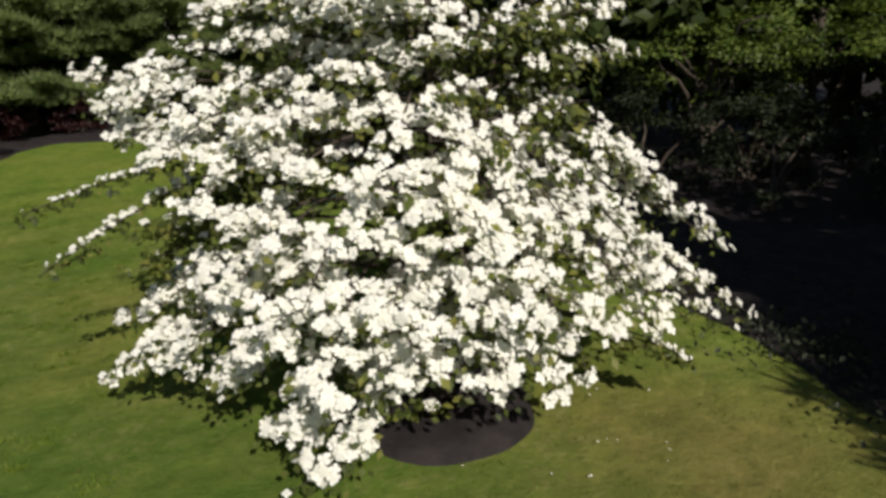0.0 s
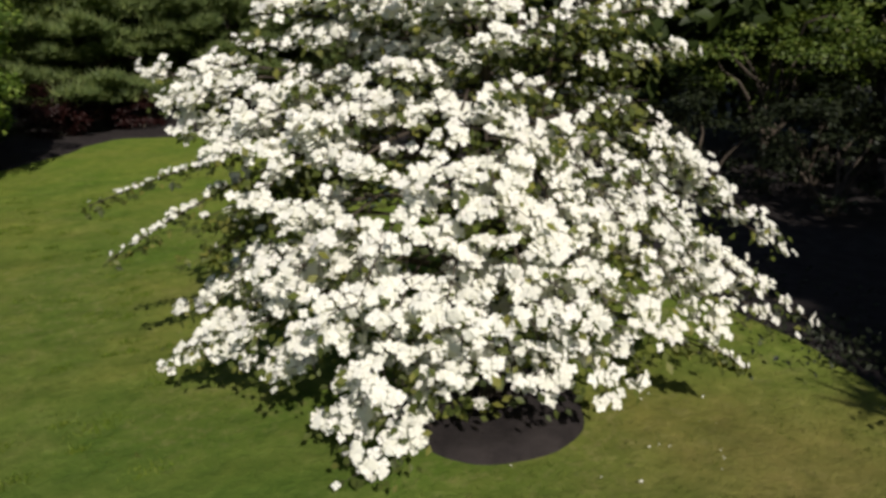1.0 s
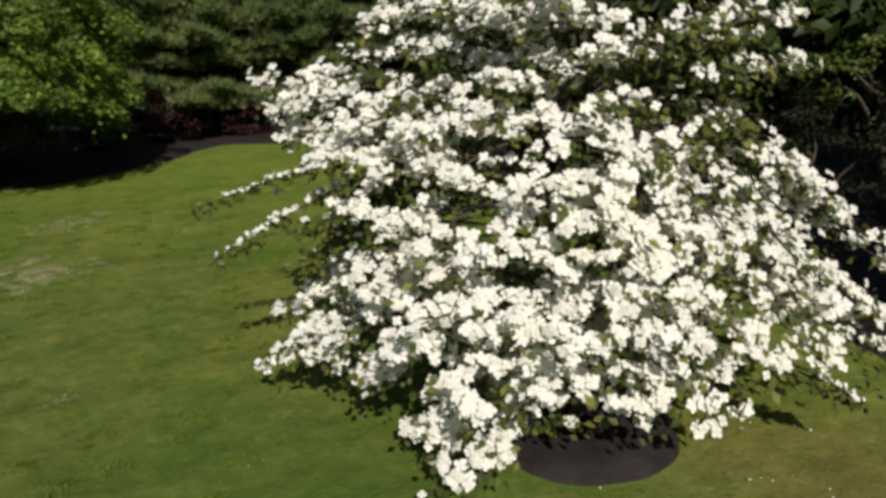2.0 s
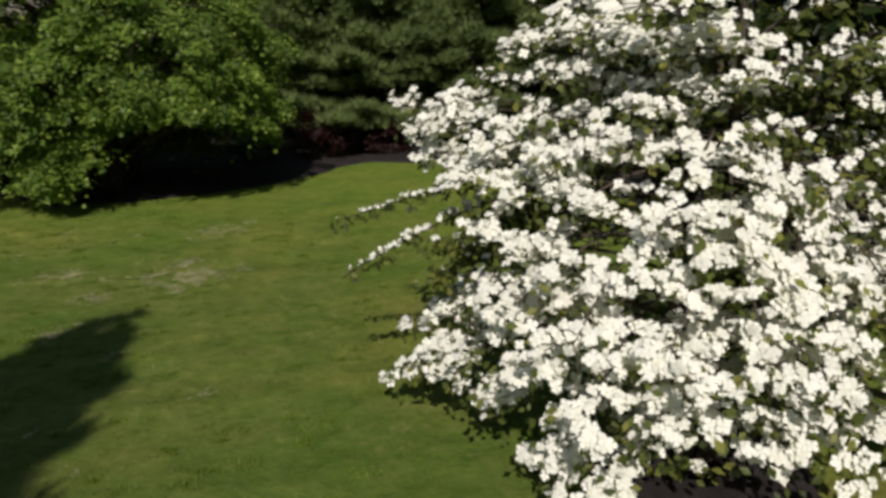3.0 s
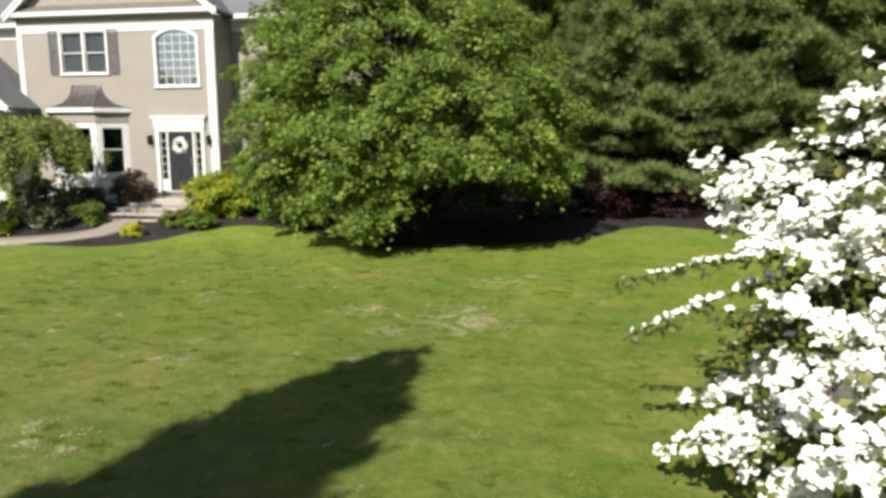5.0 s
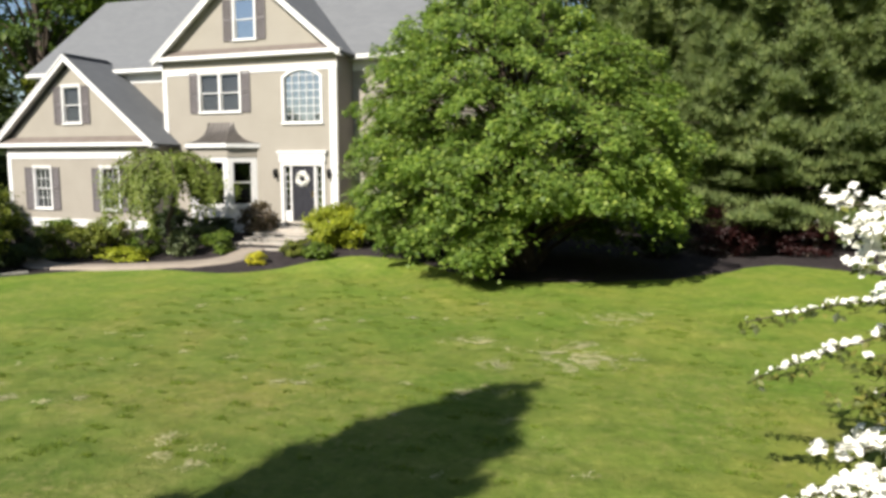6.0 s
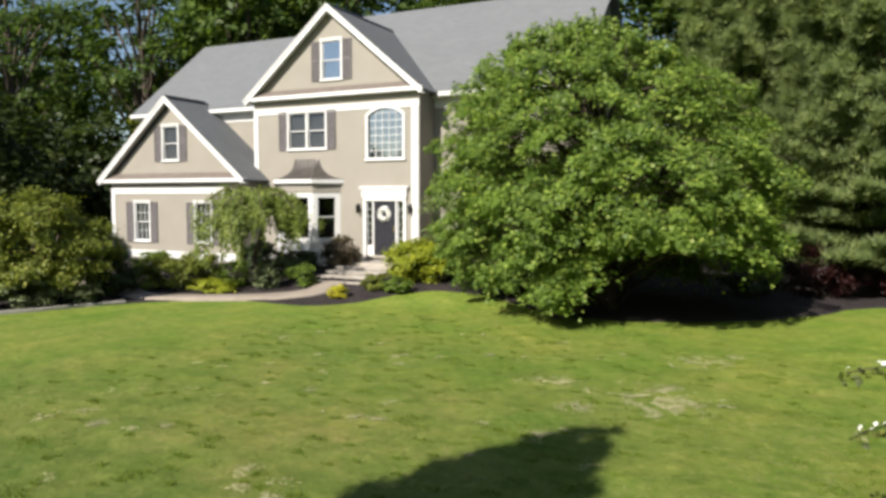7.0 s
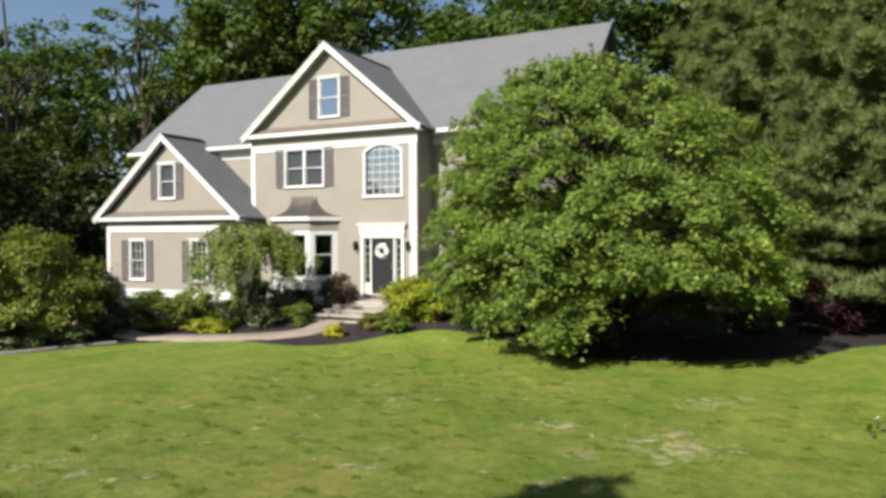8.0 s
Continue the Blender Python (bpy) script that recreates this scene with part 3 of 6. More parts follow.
def roof_slab(name, corners, thick, parent, label=""):
    """A sloping roof plane from four upper corners (eave left, eave right, ridge right, ridge left)."""
    c = [Vector(p) for p in corners]
    n = (c[1] - c[0]).cross(c[3] - c[0]).normalized()
    if n.z < 0:
        n = -n
    bm = bmesh.new()
    top = [bm.verts.new(p) for p in c]
    bot = [bm.verts.new(p - n * thick) for p in c]
    faces = [bm.faces.new(top), bm.faces.new(bot[::-1])] + [bm.faces.new((top[i], bot[i], bot[(i + 1) % 4], top[(i + 1) % 4])) for i in range(4)]
    bmesh.ops.recalc_face_normals(bm, faces=faces)
    uv = bm.loops.layers.uv.new("uv")
    ex = (c[1] - c[0]).normalized()
    ey = n.cross(ex)
    for fc in bm.faces:
        for lp in fc.loops:
            d = lp.vert.co - c[0]
            lp[uv].uv = (d.dot(ex), d.dot(ey))
    return part(name, bm, SHINGLE, parent, label)


def beam(name, a, b, w, h, material, parent):
    """A straight board from a to b; w is its thickness along y, h its depth below the line."""
    a, b = Vector(a), Vector(b)
    d = (b - a).normalized()
    s = Vector((0, 1, 0))
    dn = -s.cross(d) if s.cross(d).z > 0 else s.cross(d)
    bm = bmesh.new()
    vs = [bm.verts.new(p) for e in (a, b) for p in (e, e + s * w, e + s * w + dn * h, e + dn * h)]
    for q in ((0, 1, 2, 3), (7, 6, 5, 4), (0, 4, 5, 1), (1, 5, 6, 2), (2, 6, 7, 3), (3, 7, 4, 0)):
        bm.faces.new([vs[i] for i in q])
    bmesh.ops.recalc_face_normals(bm, faces=bm.faces[:])
    return part(name, bm, material, parent)


def frame_bm(x0, x1, z0, z1, y0, y1, w, bottom=None):
    bm = bmesh.new()
    bt = w if bottom is None else bottom
    box_bm(bm, x0, x0 + w, y0, y1, z0, z1)
    box_bm(bm, x1 - w, x1, y0, y1, z0, z1)
    box_bm(bm, x0 + w, x1 - w, y0, y1, z1 - w, z1)
    box_bm(bm, x0 + w, x1 - w, y0, y1, z0, z0 + bt)
    return bm


def sash(x0, x1, z0, z1, y, cols, rows, parent, glass=None):
    """A sash with its rails, glazing bars and a pane of glass. Returns its pieces."""
    made = [part("sash", frame_bm(x0, x1, z0, z1, y, y + 0.035, 0.036), WHITE, parent)]
    for i in range(1, cols):
        x = x0 + 0.036 + (x1 - x0 - 0.072) * i / cols
        made.append(box("glazing_bar", x - 0.009, x + 0.009, y + 0.004, y + 0.012, z0 + 0.036, z1 - 0.036, WHITE, parent))
    for j in range(1, rows):
        z = z0 + 0.036 + (z1 - z0 - 0.072) * j / rows
        made.append(box("glazing_bar", x0 + 0.036, x1 - 0.036, y + 0.006, y + 0.013, z - 0.009, z + 0.009, WHITE, parent))
    g = box("pane", x0 + 0.03, x1 - 0.03, y + 0.014, y + 0.02, z0 + 0.03, z1 - 0.03, glass or GLASS, parent)
    g.visible_shadow = False
    return made + [g]


def window(x0, x1, z0, z1, y, parent, cols=1, rows=1, lights=1, trim=0.08, glass=None, blind=False):
    """A double-hung window: casing proud of the wall, sill, upper and lower sash; lights side by side."""
    w = part("window", frame_bm(x0, x1, z0 + 0.05, z1, y - 0.035, y + 0.1, trim, 0.03), WHITE, parent, "white double-hung window")
    box("sill", x0 - 0.03, x1 + 0.03, y - 0.075, y + 0.06, z0, z0 + 0.052, WHITE, w, bevel=0.008)
    box("head_moulding", x0 - 0.02, x1 + 0.02, y - 0.055, y - 0.036, z1 - 0.03, z1 + 0.035, WHITE, w)
    ix0, ix1, iz0, iz1 = x0 + trim, x1 - trim, z0 + 0.08, z1 - trim
    step = (ix1 - ix0) / lights
    for i in range(lights):
        a, b = ix0 + i * step, ix0 + (i + 1) * step
        if i:
            box("mullion", a - 0.045, a + 0.045, y - 0.03, y + 0.1, iz0, iz1, WHITE, w)
            a += 0.045
        if i < lights - 1:
            b -= 0.045
        mid = (iz0 + iz1) / 2
        sash(a, b, iz0, mid + 0.02, y + 0.055, cols, rows, w, glass)
        sash(a, b, mid - 0.02, iz1, y + 0.015, cols, rows, w, glass)
    if blind:
        box("blind", ix0 + 0.01, ix1 - 0.01, y + 0.12, y + 0.128, iz0 + 0.02, iz1 - 0.02, BLIND, w, "drawn grey blind")
    return (x0 + trim * 0.5, x1 - trim * 0.5, z0 + 0.03, z1 - trim * 0.5)


def shutter(x0, x1, z0, z1, y, parent):
    """A louvred shutter with stiles, rails and slats."""
    s = part("shutter", frame_bm(x0, x1, z0, z1, y - 0.045, y - 0.003, 0.05), SHUTTER, parent, "dark grey louvred shutter")
    mid = z0 + (z1 - z0) * 0.5
    box("rail", x0 + 0.05, x1 - 0.05, y - 0.043, y - 0.004, mid - 0.04, mid + 0.04, SHUTTER, s)
    bm = bmesh.new()
    n = int((z1 - z0 - 0.1) / 0.07)
    for i in range(n):
        z = z0 + 0.06 + (z1 - z0 - 0.12) * (i + 0.5) / n
        if abs(z - mid) < 0.06:
            continue
        vs = [bm.verts.new(p) for p in ((x0 + 0.05, y - 0.04, z - 0.032), (x1 - 0.05, y - 0.04, z - 0.032), (x1 - 0.05, y - 0.006, z + 0.032), (x0 + 0.05, y - 0.006, z + 0.032))]
        bm.faces.new(vs)
    tagged(part("louvres", bm, SHUTTER, s), kind="stuff")


SL = 0.835                    # pitch of all the front gables

# projecting two-storey bay with the front door
BCX, BH = -2.34, 3.81
bay_holes = [(-4.4, -2.66, 5.1, 6.5), (-0.72, 0.8, 4.64, 6.56), (-0.46, 0.47, 1.0, 3.04), (-0.8, -0.53, 1.0, 3.04), (0.54, 0.81, 1.0, 3.04),
             (-4.75, -2.3, 1.3, 3.5)]
part("front_wall", wall_bm(BCX - BH, BCX + BH, 0.3, 7.05, 0, 0.2, bay_holes), SIDING, house)
box("side_wall", BCX + BH - 0.2, BCX + BH, 0.202, 1.4, 0.3, 7.05, SIDING, house)
box("side_wall", BCX - BH, BCX - BH + 0.2, 0.202, 1.1, 0.3, 7.05, SIDING, house)
part("gable_wall", gable_bm(BCX, BH + 0.1, 7.06, SL, 0.0, 0.15, [(-2.78, -1.91, 7.72, 9.18)]), SIDING, house)
# wing with its own lower gable
WCX, WH, WY = -9.57, 3.6, -1.2
wing_holes = [(-11.75, -10.91, 1.34, 2.96), (-8.29, -7.45, 1.34, 2.96)]
part("front_wall", wall_bm(WCX - WH, WCX + WH, 0.3, 3.86, WY, 0.2, wing_holes), SIDING, house)
part("gable_wall", gable_bm(WCX, WH + 0.1, 3.87, SL, WY, 0.15, [(-10.01, -9.17, 4.72, 6.12)]), SIDING, house)
box("side_wall", WCX - WH, WCX - WH + 0.2, WY + 0.202, 9.0, 0.3, 3.86, SIDING, house)
box("side_wall", WCX + WH - 0.2, WCX + WH, WY + 0.202, -0.002, 0.3, 3.86, SIDING, house)
# main walls behind
part("front_wall", wall_bm(-13.5, BCX - BH + 0.05, 3.0, 6.9, 0.9, 0.2, []), SIDING, house)
part("front_wall", wall_bm(BCX + BH - 0.1, 6.8, 0.3, 7.05, 1.25, 0.2, [(2.6, 3.6, 1.6, 3.2)]), SIDING, house)
box("end_wall", 6.6, 6.8, 1.452, 10.6, 0.3, 7.05, SIDING, house)
box("end_wall", -13.5, -13.3, 1.102, 9.6, 3.0, 6.9, SIDING, house)
box("back_wall", -13.5, 6.8, 9.7, 9.9, 0.3, 6.9, SIDING, house)
for x, yr, zr, y0, y1, ze in ((-13.5, 5.3, 10.85, 0.9, 9.7, 7.0), (6.79, 6.0, 11.55, 1.25, 10.7, 7.1)):
    bm = bmesh.new()
    bm.faces.new([bm.verts.new(p) for p in ((x, y0, ze - 0.1), (x, y1, ze - 0.1), (x, yr, zr - 0.05))])
    part("end_gable", bm, SIDING, house)
# unseen floors and wall, painted near black so the windows look into dark
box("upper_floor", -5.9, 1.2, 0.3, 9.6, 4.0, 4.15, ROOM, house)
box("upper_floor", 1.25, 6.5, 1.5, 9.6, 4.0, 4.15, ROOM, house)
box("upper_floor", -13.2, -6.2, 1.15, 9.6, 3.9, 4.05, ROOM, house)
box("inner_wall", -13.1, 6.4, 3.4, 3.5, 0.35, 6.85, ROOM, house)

# roofs
T = 0.14
roof_slab("roof", [(-13.9, 0.58, 6.98), (-5.5, 0.58, 6.98), (-5.5, 5.3, 10.93), (-13.9, 5.3, 10.93)], T, house, "grey asphalt shingle roof plane")
roof_slab("roof", [(-5.5, 10.1, 6.9), (-13.9, 10.1, 6.9), (-13.9, 5.3, 10.93), (-5.5, 5.3, 10.93)], T, house)
roof_slab("roof", [(-5.5, 0.85, 7.12), (7.12, 0.85, 7.12), (7.12, 6.0, 11.66), (-5.5, 6.0, 11.66)], T, house)
roof_slab("roof", [(7.12, 11.2, 7.1), (-5.5, 11.2, 7.1), (-5.5, 6.0, 11.66), (7.12, 6.0, 11.66)], T, house)


def front_gable(cx, tip, z_tip, y0, y1):
    za = z_tip + tip * SL
    for sx in (-1, 1):
        c = [(cx + sx * tip, y0, z_tip), (cx + sx * tip, y1, z_tip), (cx, y1, za), (cx, y0, za)]
        if sx < 0:
            c = [c[1], c[0], c[3], c[2]]
        roof_slab("roof", c, 0.1, house)
        fy = y0 - 0.03 + 0.004 * (sx > 0)
        lo, hi = (cx + sx * tip, fy, z_tip - 0.005), (cx, fy, za - 0.005)
        beam("rake_board", lo, hi, 0.03, 0.2, WHITE, house)
        beam("rake_soffit", (lo[0], fy + 0.034, lo[2] - 0.14), (hi[0], fy + 0.034, hi[2] - 0.14), 0.27, 0.03, WHITE, house)
        beam("rake_moulding", (lo[0], fy - 0.03, lo[2] + 0.012), (hi[0], fy - 0.03, hi[2] + 0.012), 0.028, 0.07, WHITE, house)


for x, y0, y1, z in ((BCX, -0.25, 4.6, 10.5), (WCX, WY - 0.25, 0.75, 7.33)):
    bm = bmesh.new()
    for sx in (-1, 1):
        vs = [bm.verts.new(p) for p in ((x, y0, z + 0.05), (x, y1, z + 0.05), (x + sx * 0.14, y1, z - 0.075), (x + sx * 0.14, y0, z - 0.075))]
        bm.faces.new(vs)
    part("ridge_vent", bm, DARK_METAL, house, "dark ridge vent")
front_gable(BCX, 4.12, 7.06, -0.3, 4.7)
front_gable(WCX, 4.13, 3.88, WY - 0.3, 1.5)


def cornice(cx, tip, z, y, half, frieze):
    """The level return under a gable: a boxed gutter board, a strip of shingles over it, and the frieze below."""
    box("cornice", cx - tip + 0.06, cx + tip - 0.06, y - 0.3, y - 0.002, z - 0.09, z + 0.06, WHITE, house, bevel=0.01)
    bm = bmesh.new()
    a, b = cx - tip + 0.35, cx + tip - 0.35
    vs = [bm.verts.new(p) for p in ((a, y - 0.28, z + 0.065), (b, y - 0.28, z + 0.065), (b, y - 0.004, z + 0.31), (a, y - 0.004, z + 0.31), (a, y - 0.004, z + 0.065), (b, y - 0.004, z + 0.065))]
    for q in ((0, 1, 2, 3), (0, 3, 4), (1, 5, 2), (0, 4, 5, 1)):
        bm.faces.new([vs[i] for i in q])
    part("pent_roof", bm, PENT, house, "brown metal-clad pent strip under the gable")
    box("frieze", cx - half, cx + half, y - 0.03, y - 0.003, frieze, frieze + 0.25, WHITE, house)


cornice(BCX, 4.12, 7.12, 0.0, BH, 6.49)
cornice(WCX, 4.13, 3.88, WY, WH, 3.33)
# gutters and friezes of the main eaves, corner boards, water table
box("gutter", -13.88, -6.4, 0.46, 0.58, 6.8, 6.95, WHITE, house, bevel=0.01)
box("gutter", 1.85, 7.1, 0.72, 0.85, 6.92, 7.08, WHITE, house, bevel=0.01)
box("frieze", -13.5, BCX - BH - 0.005, 0.87, 0.897, 6.42, 6.8, WHITE, house)
box("frieze", BCX + BH + 0.005, 6.8, 1.22, 1.247, 6.55, 6.95, WHITE, house)
box("soffit", -13.88, -6.3, 0.582, 0.895, 6.76, 6.8, WHITE, house)
box("soffit", 1.5, 7.1, 0.852, 1.245, 6.9, 6.94, WHITE, house)
for x0, x1, y, z1 in ((BCX - BH - 0.01, BCX - BH + 0.2, -0.027, 6.488), (BCX + BH - 0.32, BCX + BH - 0.03, -0.027, 6.488), (WCX - WH - 0.01, WCX - WH + 0.2, WY - 0.027, 3.328)):
    box("corner_board", x0, x1, y, y + 0.024, 0.5, z1, WHITE, house)
box("water_table", WCX - WH - 0.01, WCX + WH + 0.01, WY - 0.04, WY - 0.002, 0.62, 0.93, WHITE, house)
box("water_table", BCX - BH, -1.15, -0.04, -0.002, 0.62, 0.93, WHITE, house)

# windows and shutters
window(-4.49, -2.58, 5.02, 6.57, 0, house, 1, 1, 2, glass=SCREEN_GLASS, blind=True)
shutter(-4.89, -4.51, 5.05, 6.57, 0, house)
shutter(-2.56, -2.17, 5.05, 6.57, 0, house)
window(-2.85, -1.84, 7.65, 9.24, 0, house, 1, 1)
shutter(-3.26, -2.87, 7.68, 9.18, 0, house)
shutter(-1.82, -1.42, 7.68, 9.18, 0, house)
window(-11.82, -10.84, 1.27, 3.02, WY, house, 3, 2, glass=SCREEN_GLASS, blind=True)
shutter(-12.26, -11.84, 1.27, 2.98, WY, house)
shutter(-10.82, -10.43, 1.27, 2.98, WY, house)
window(-8.36, -7.38, 1.26, 3.02, WY, house, 3, 2, glass=SCREEN_GLASS, blind=True)
shutter(-8.75, -8.38, 1.26, 2.96, WY, house)
shutter(-7.36, -6.96, 1.26, 2.96, WY, house)
window(-10.08, -9.1, 4.65, 6.18, WY, house, 1, 1, glass=SCREEN_GLASS, blind=True)
shutter(-10.49, -10.1, 4.68, 6.14, WY, house)
shutter(-9.08, -8.68, 4.68, 6.14, WY, house)
window(2.53, 3.67, 1.55, 3.25, 1.25, house, 1, 1, glass=SCREEN_GLASS)


def arched_window(x0, x1, z0, spring, top, y):
    """A tall window with a shallow arched head and a grid of glazing bars."""
    cx, hw = (x0 + x1) / 2, (x1 - x0) / 2
    rise = top - spring
    R = (hw * hw + rise * rise) / (2 * rise)

    def arc(n=14, off=0.0):
        Rr = R + off
        a = math.asin(min((hw + off) / Rr, 1))
        return [(cx + Rr * math.sin(t), top - R + Rr * math.cos(t)) for t in np.linspace(-a, a, n)]
    outer = [(x0, z0)] + arc() + [(x1, z0)]
    w_in = 0.1
    inner = [(x0 + w_in, z0 + 0.07)] + [(min(max(p[0], x0 + w_in), x1 - w_in), p[1]) for p in arc(14, -w_in)] + [(x1 - w_in, z0 + 0.07)]
    bm = bmesh.new()
    n = len(outer)
    L = [[bm.verts.new((px, yy, pz)) for px, pz in ring] for ring, yy in ((outer, y - 0.045), (inner, y - 0.045), (outer, y + 0.1), (inner, y + 0.1))]
    for i in range(n):
        j = (i + 1) % n
        bm.faces.new((L[0][i], L[0][j], L[1][j], L[1][i]))
        bm.faces.new((L[1][i], L[1][j], L[3][j], L[3][i]))
        bm.faces.new((L[2][i], L[0][i], L[0][j], L[2][j])[::-1])
    bmesh.ops.recalc_face_normals(bm, faces=bm.faces[:])
    w = part("arched_window", bm, WHITE, house, "tall white arched window with a grid of small panes")
    box("sill", x0 - 0.03, x1 + 0.03, y - 0.08, y + 0.05, z0 - 0.05, z0 + 0.02, WHITE, w, bevel=0.008)
    bm = bmesh.new()
    bm.faces.new([bm.verts.new((px, y + 0.055, pz)) for px, pz in inner])
    g = part("pane", bm, GLASS, w)
    g.visible_shadow = False
    for i in range(1, 5):
        x = x0 + w_in + (x1 - x0 - 2 * w_in) * i / 5
        zt = top - R + math.sqrt((R - w_in) ** 2 - (x - cx) ** 2)
        box("glazing_bar", x - 0.012, x + 0.012, y + 0.03, y + 0.05, z0 + 0.07, zt, WHITE, w)
    for j in range(1, 7):
        z = z0 + 0.07 + (spring - z0 + 0.12) * j / 6.5
        box("glazing_bar", x0 + w_in, x1 - w_in, y + 0.032, y + 0.048, z - 0.012, z + 0.012, WHITE, w)
    # siding that fills the corners beside the arch
    for sx in (-1, 1):
        bm = bmesh.new()
        pts = [p for p in arc(29) if (p[0] - cx) * sx >= -1e-6]
        if sx > 0:
            pts = pts[::-1]
        corner = (cx + sx * (hw + 0.005), top + 0.04)
        poly = [corner, (cx + sx * (hw + 0.005), pts[0][1])] + pts + [(cx, top + 0.04)]
        fr = [bm.verts.new((px, y - 0.003, pz)) for px, pz in poly]
        fc = bm.faces.new(fr)
        ext = bmesh.ops.extrude_face_region(bm, geom=[fc])
        bmesh.ops.translate(bm, vec=(0, 0.1, 0), verts=[q for q in ext["geom"] if isinstance(q, bmesh.types.BMVert)])
        bmesh.ops.recalc_face_normals(bm, faces=bm.faces[:])
        part("spandrel", bm, SIDING, house)


arched_window(-0.81, 0.88, 4.6, 6.28, 6.6, 0.0)

# front door with sidelights and its entablature
DZ = 1.0
door = box("front_door", -0.455, 0.465, 0.03, 0.085, DZ, DZ + 2.03, DOOR, house, "black panelled front door")
for a, b, c, d in ((-0.35, -0.06, 1.95, 2.85), (0.07, 0.36, 1.95, 2.85), (-0.35, -0.06, 1.15, 1.75), (0.07, 0.36, 1.15, 1.75)):
    box("raised_panel", a, b, 0.016, 0.028, c, d, DOOR, door, bevel=0.006)
box("door_handle", 0.37, 0.41, -0.03, 0.028, 1.9, 2.12, BRASS, door, "brass door handle", bevel=0.008)
box("threshold", -0.83, 0.84, -0.12, 0.12, DZ - 0.07, DZ - 0.004, STEP, house)
ent = part("door_surround", frame_bm(-0.92, 0.93, 0.85, 3.18, -0.06, 0.1, 0.12, 0.01), WHITE, house)
for x0, x1 in ((-0.53, -0.46), (0.47, 0.54)):
    box("door_post", x0, x1, -0.03, 0.1, DZ, 3.05, WHITE, ent)
box("door_head", -0.8, 0.81, -0.03, 0.1, 3.045, 3.06, WHITE, ent)
bm = bmesh.new()
box_bm(bm, -0.96, 0.97, -0.1, 0.0, 3.18, 3.46)
box_bm(bm, -0.99, 1.0, -0.12, 0.0, 3.46, 3.52)
box_bm(bm, -1.04, 1.05, -0.15, 0.0, 3.52, 3.6)
part("entablature", bm, WHITE, ent)
for x0, x1 in ((-0.8, -0.53), (0.54, 0.81)):
    sash(x0, x1, 1.35, 3.045, 0.03, 1, 6, ent)
    box("lower_panel", x0, x1, 0.02, 0.08, 1.0, 1.348, WHITE, ent)

# lanterns and wreath
def lantern(x):
    t = thing("wall_lantern", (x, -0.005, 2.72), "black metal wall lantern beside the front door", "lantern", "lanterns at the front door")
    box("back_plate", -0.05, 0.05, -0.025, 0.0, -0.1, 0.22, DARK_METAL, t, bevel=0.006)
    box("arm", -0.012, 0.012, -0.15, -0.026, 0.18, 0.205, DARK_METAL, t)
    bm = bmesh.new()
    bmesh.ops.create_cone(bm, cap_ends=True, segments=6, radius1=0.085, radius2=0.015, depth=0.1, matrix=Matrix.Translation((0, -0.15, 0.17)))
    part("cap", bm, DARK_METAL, t)
    bm = bmesh.new()
    bmesh.ops.create_cone(bm, cap_ends=True, segments=6, radius1=0.045, radius2=0.07, depth=0.22, matrix=Matrix.Translation((0, -0.15, 0.01)))
    part("glass_body", bm, DARK_METAL, t)
    bm = bmesh.new()
    bmesh.ops.create_cone(bm, cap_ends=True, segments=6, radius1=0.015, radius2=0.05, depth=0.05, matrix=Matrix.Translation((0, -0.15, -0.125)))
    part("finial", bm, DARK_METAL, t)


lantern(-1.12)
lantern(1.13)


def wreath():
    rng = np.random.default_rng(5)
    t = thing("wreath", (-0.02, -0.02, 2.57), "round white flower wreath hanging on the front door", "wreath")
    a = np.linspace(0, 2 * np.pi, 25)
    v, f = tube(np.stack([0.2 * np.cos(a), 0.01 * np.ones(25), 0.2 * np.sin(a)], 1), np.full(25, 0.03), 6)
    obj("ring", raw_mesh("ring", v, f), BARK, t)
    n = 420
    a, b = rng.uniform(0, 6.283, n), rng.uniform(0, 6.283, n)
    r = 0.2 + 0.065 * np.cos(b)
    p = np.stack([r * np.cos(a), -0.01 - 0.045 * np.abs(np.sin(b)), r * np.sin(a)], 1)
    nrm = np.stack([np.cos(a) * np.cos(b), -0.8 * np.ones(n), np.sin(a) * np.cos(b)], 1) + rng.normal(0, 0.3, (n, 3))
    obj("petals", scatter("petals", LEAF_V, LEAF_F, p, bases(nrm, rng), rng.uniform(0.05, 0.09, n)), WREATH, t)


wreath()


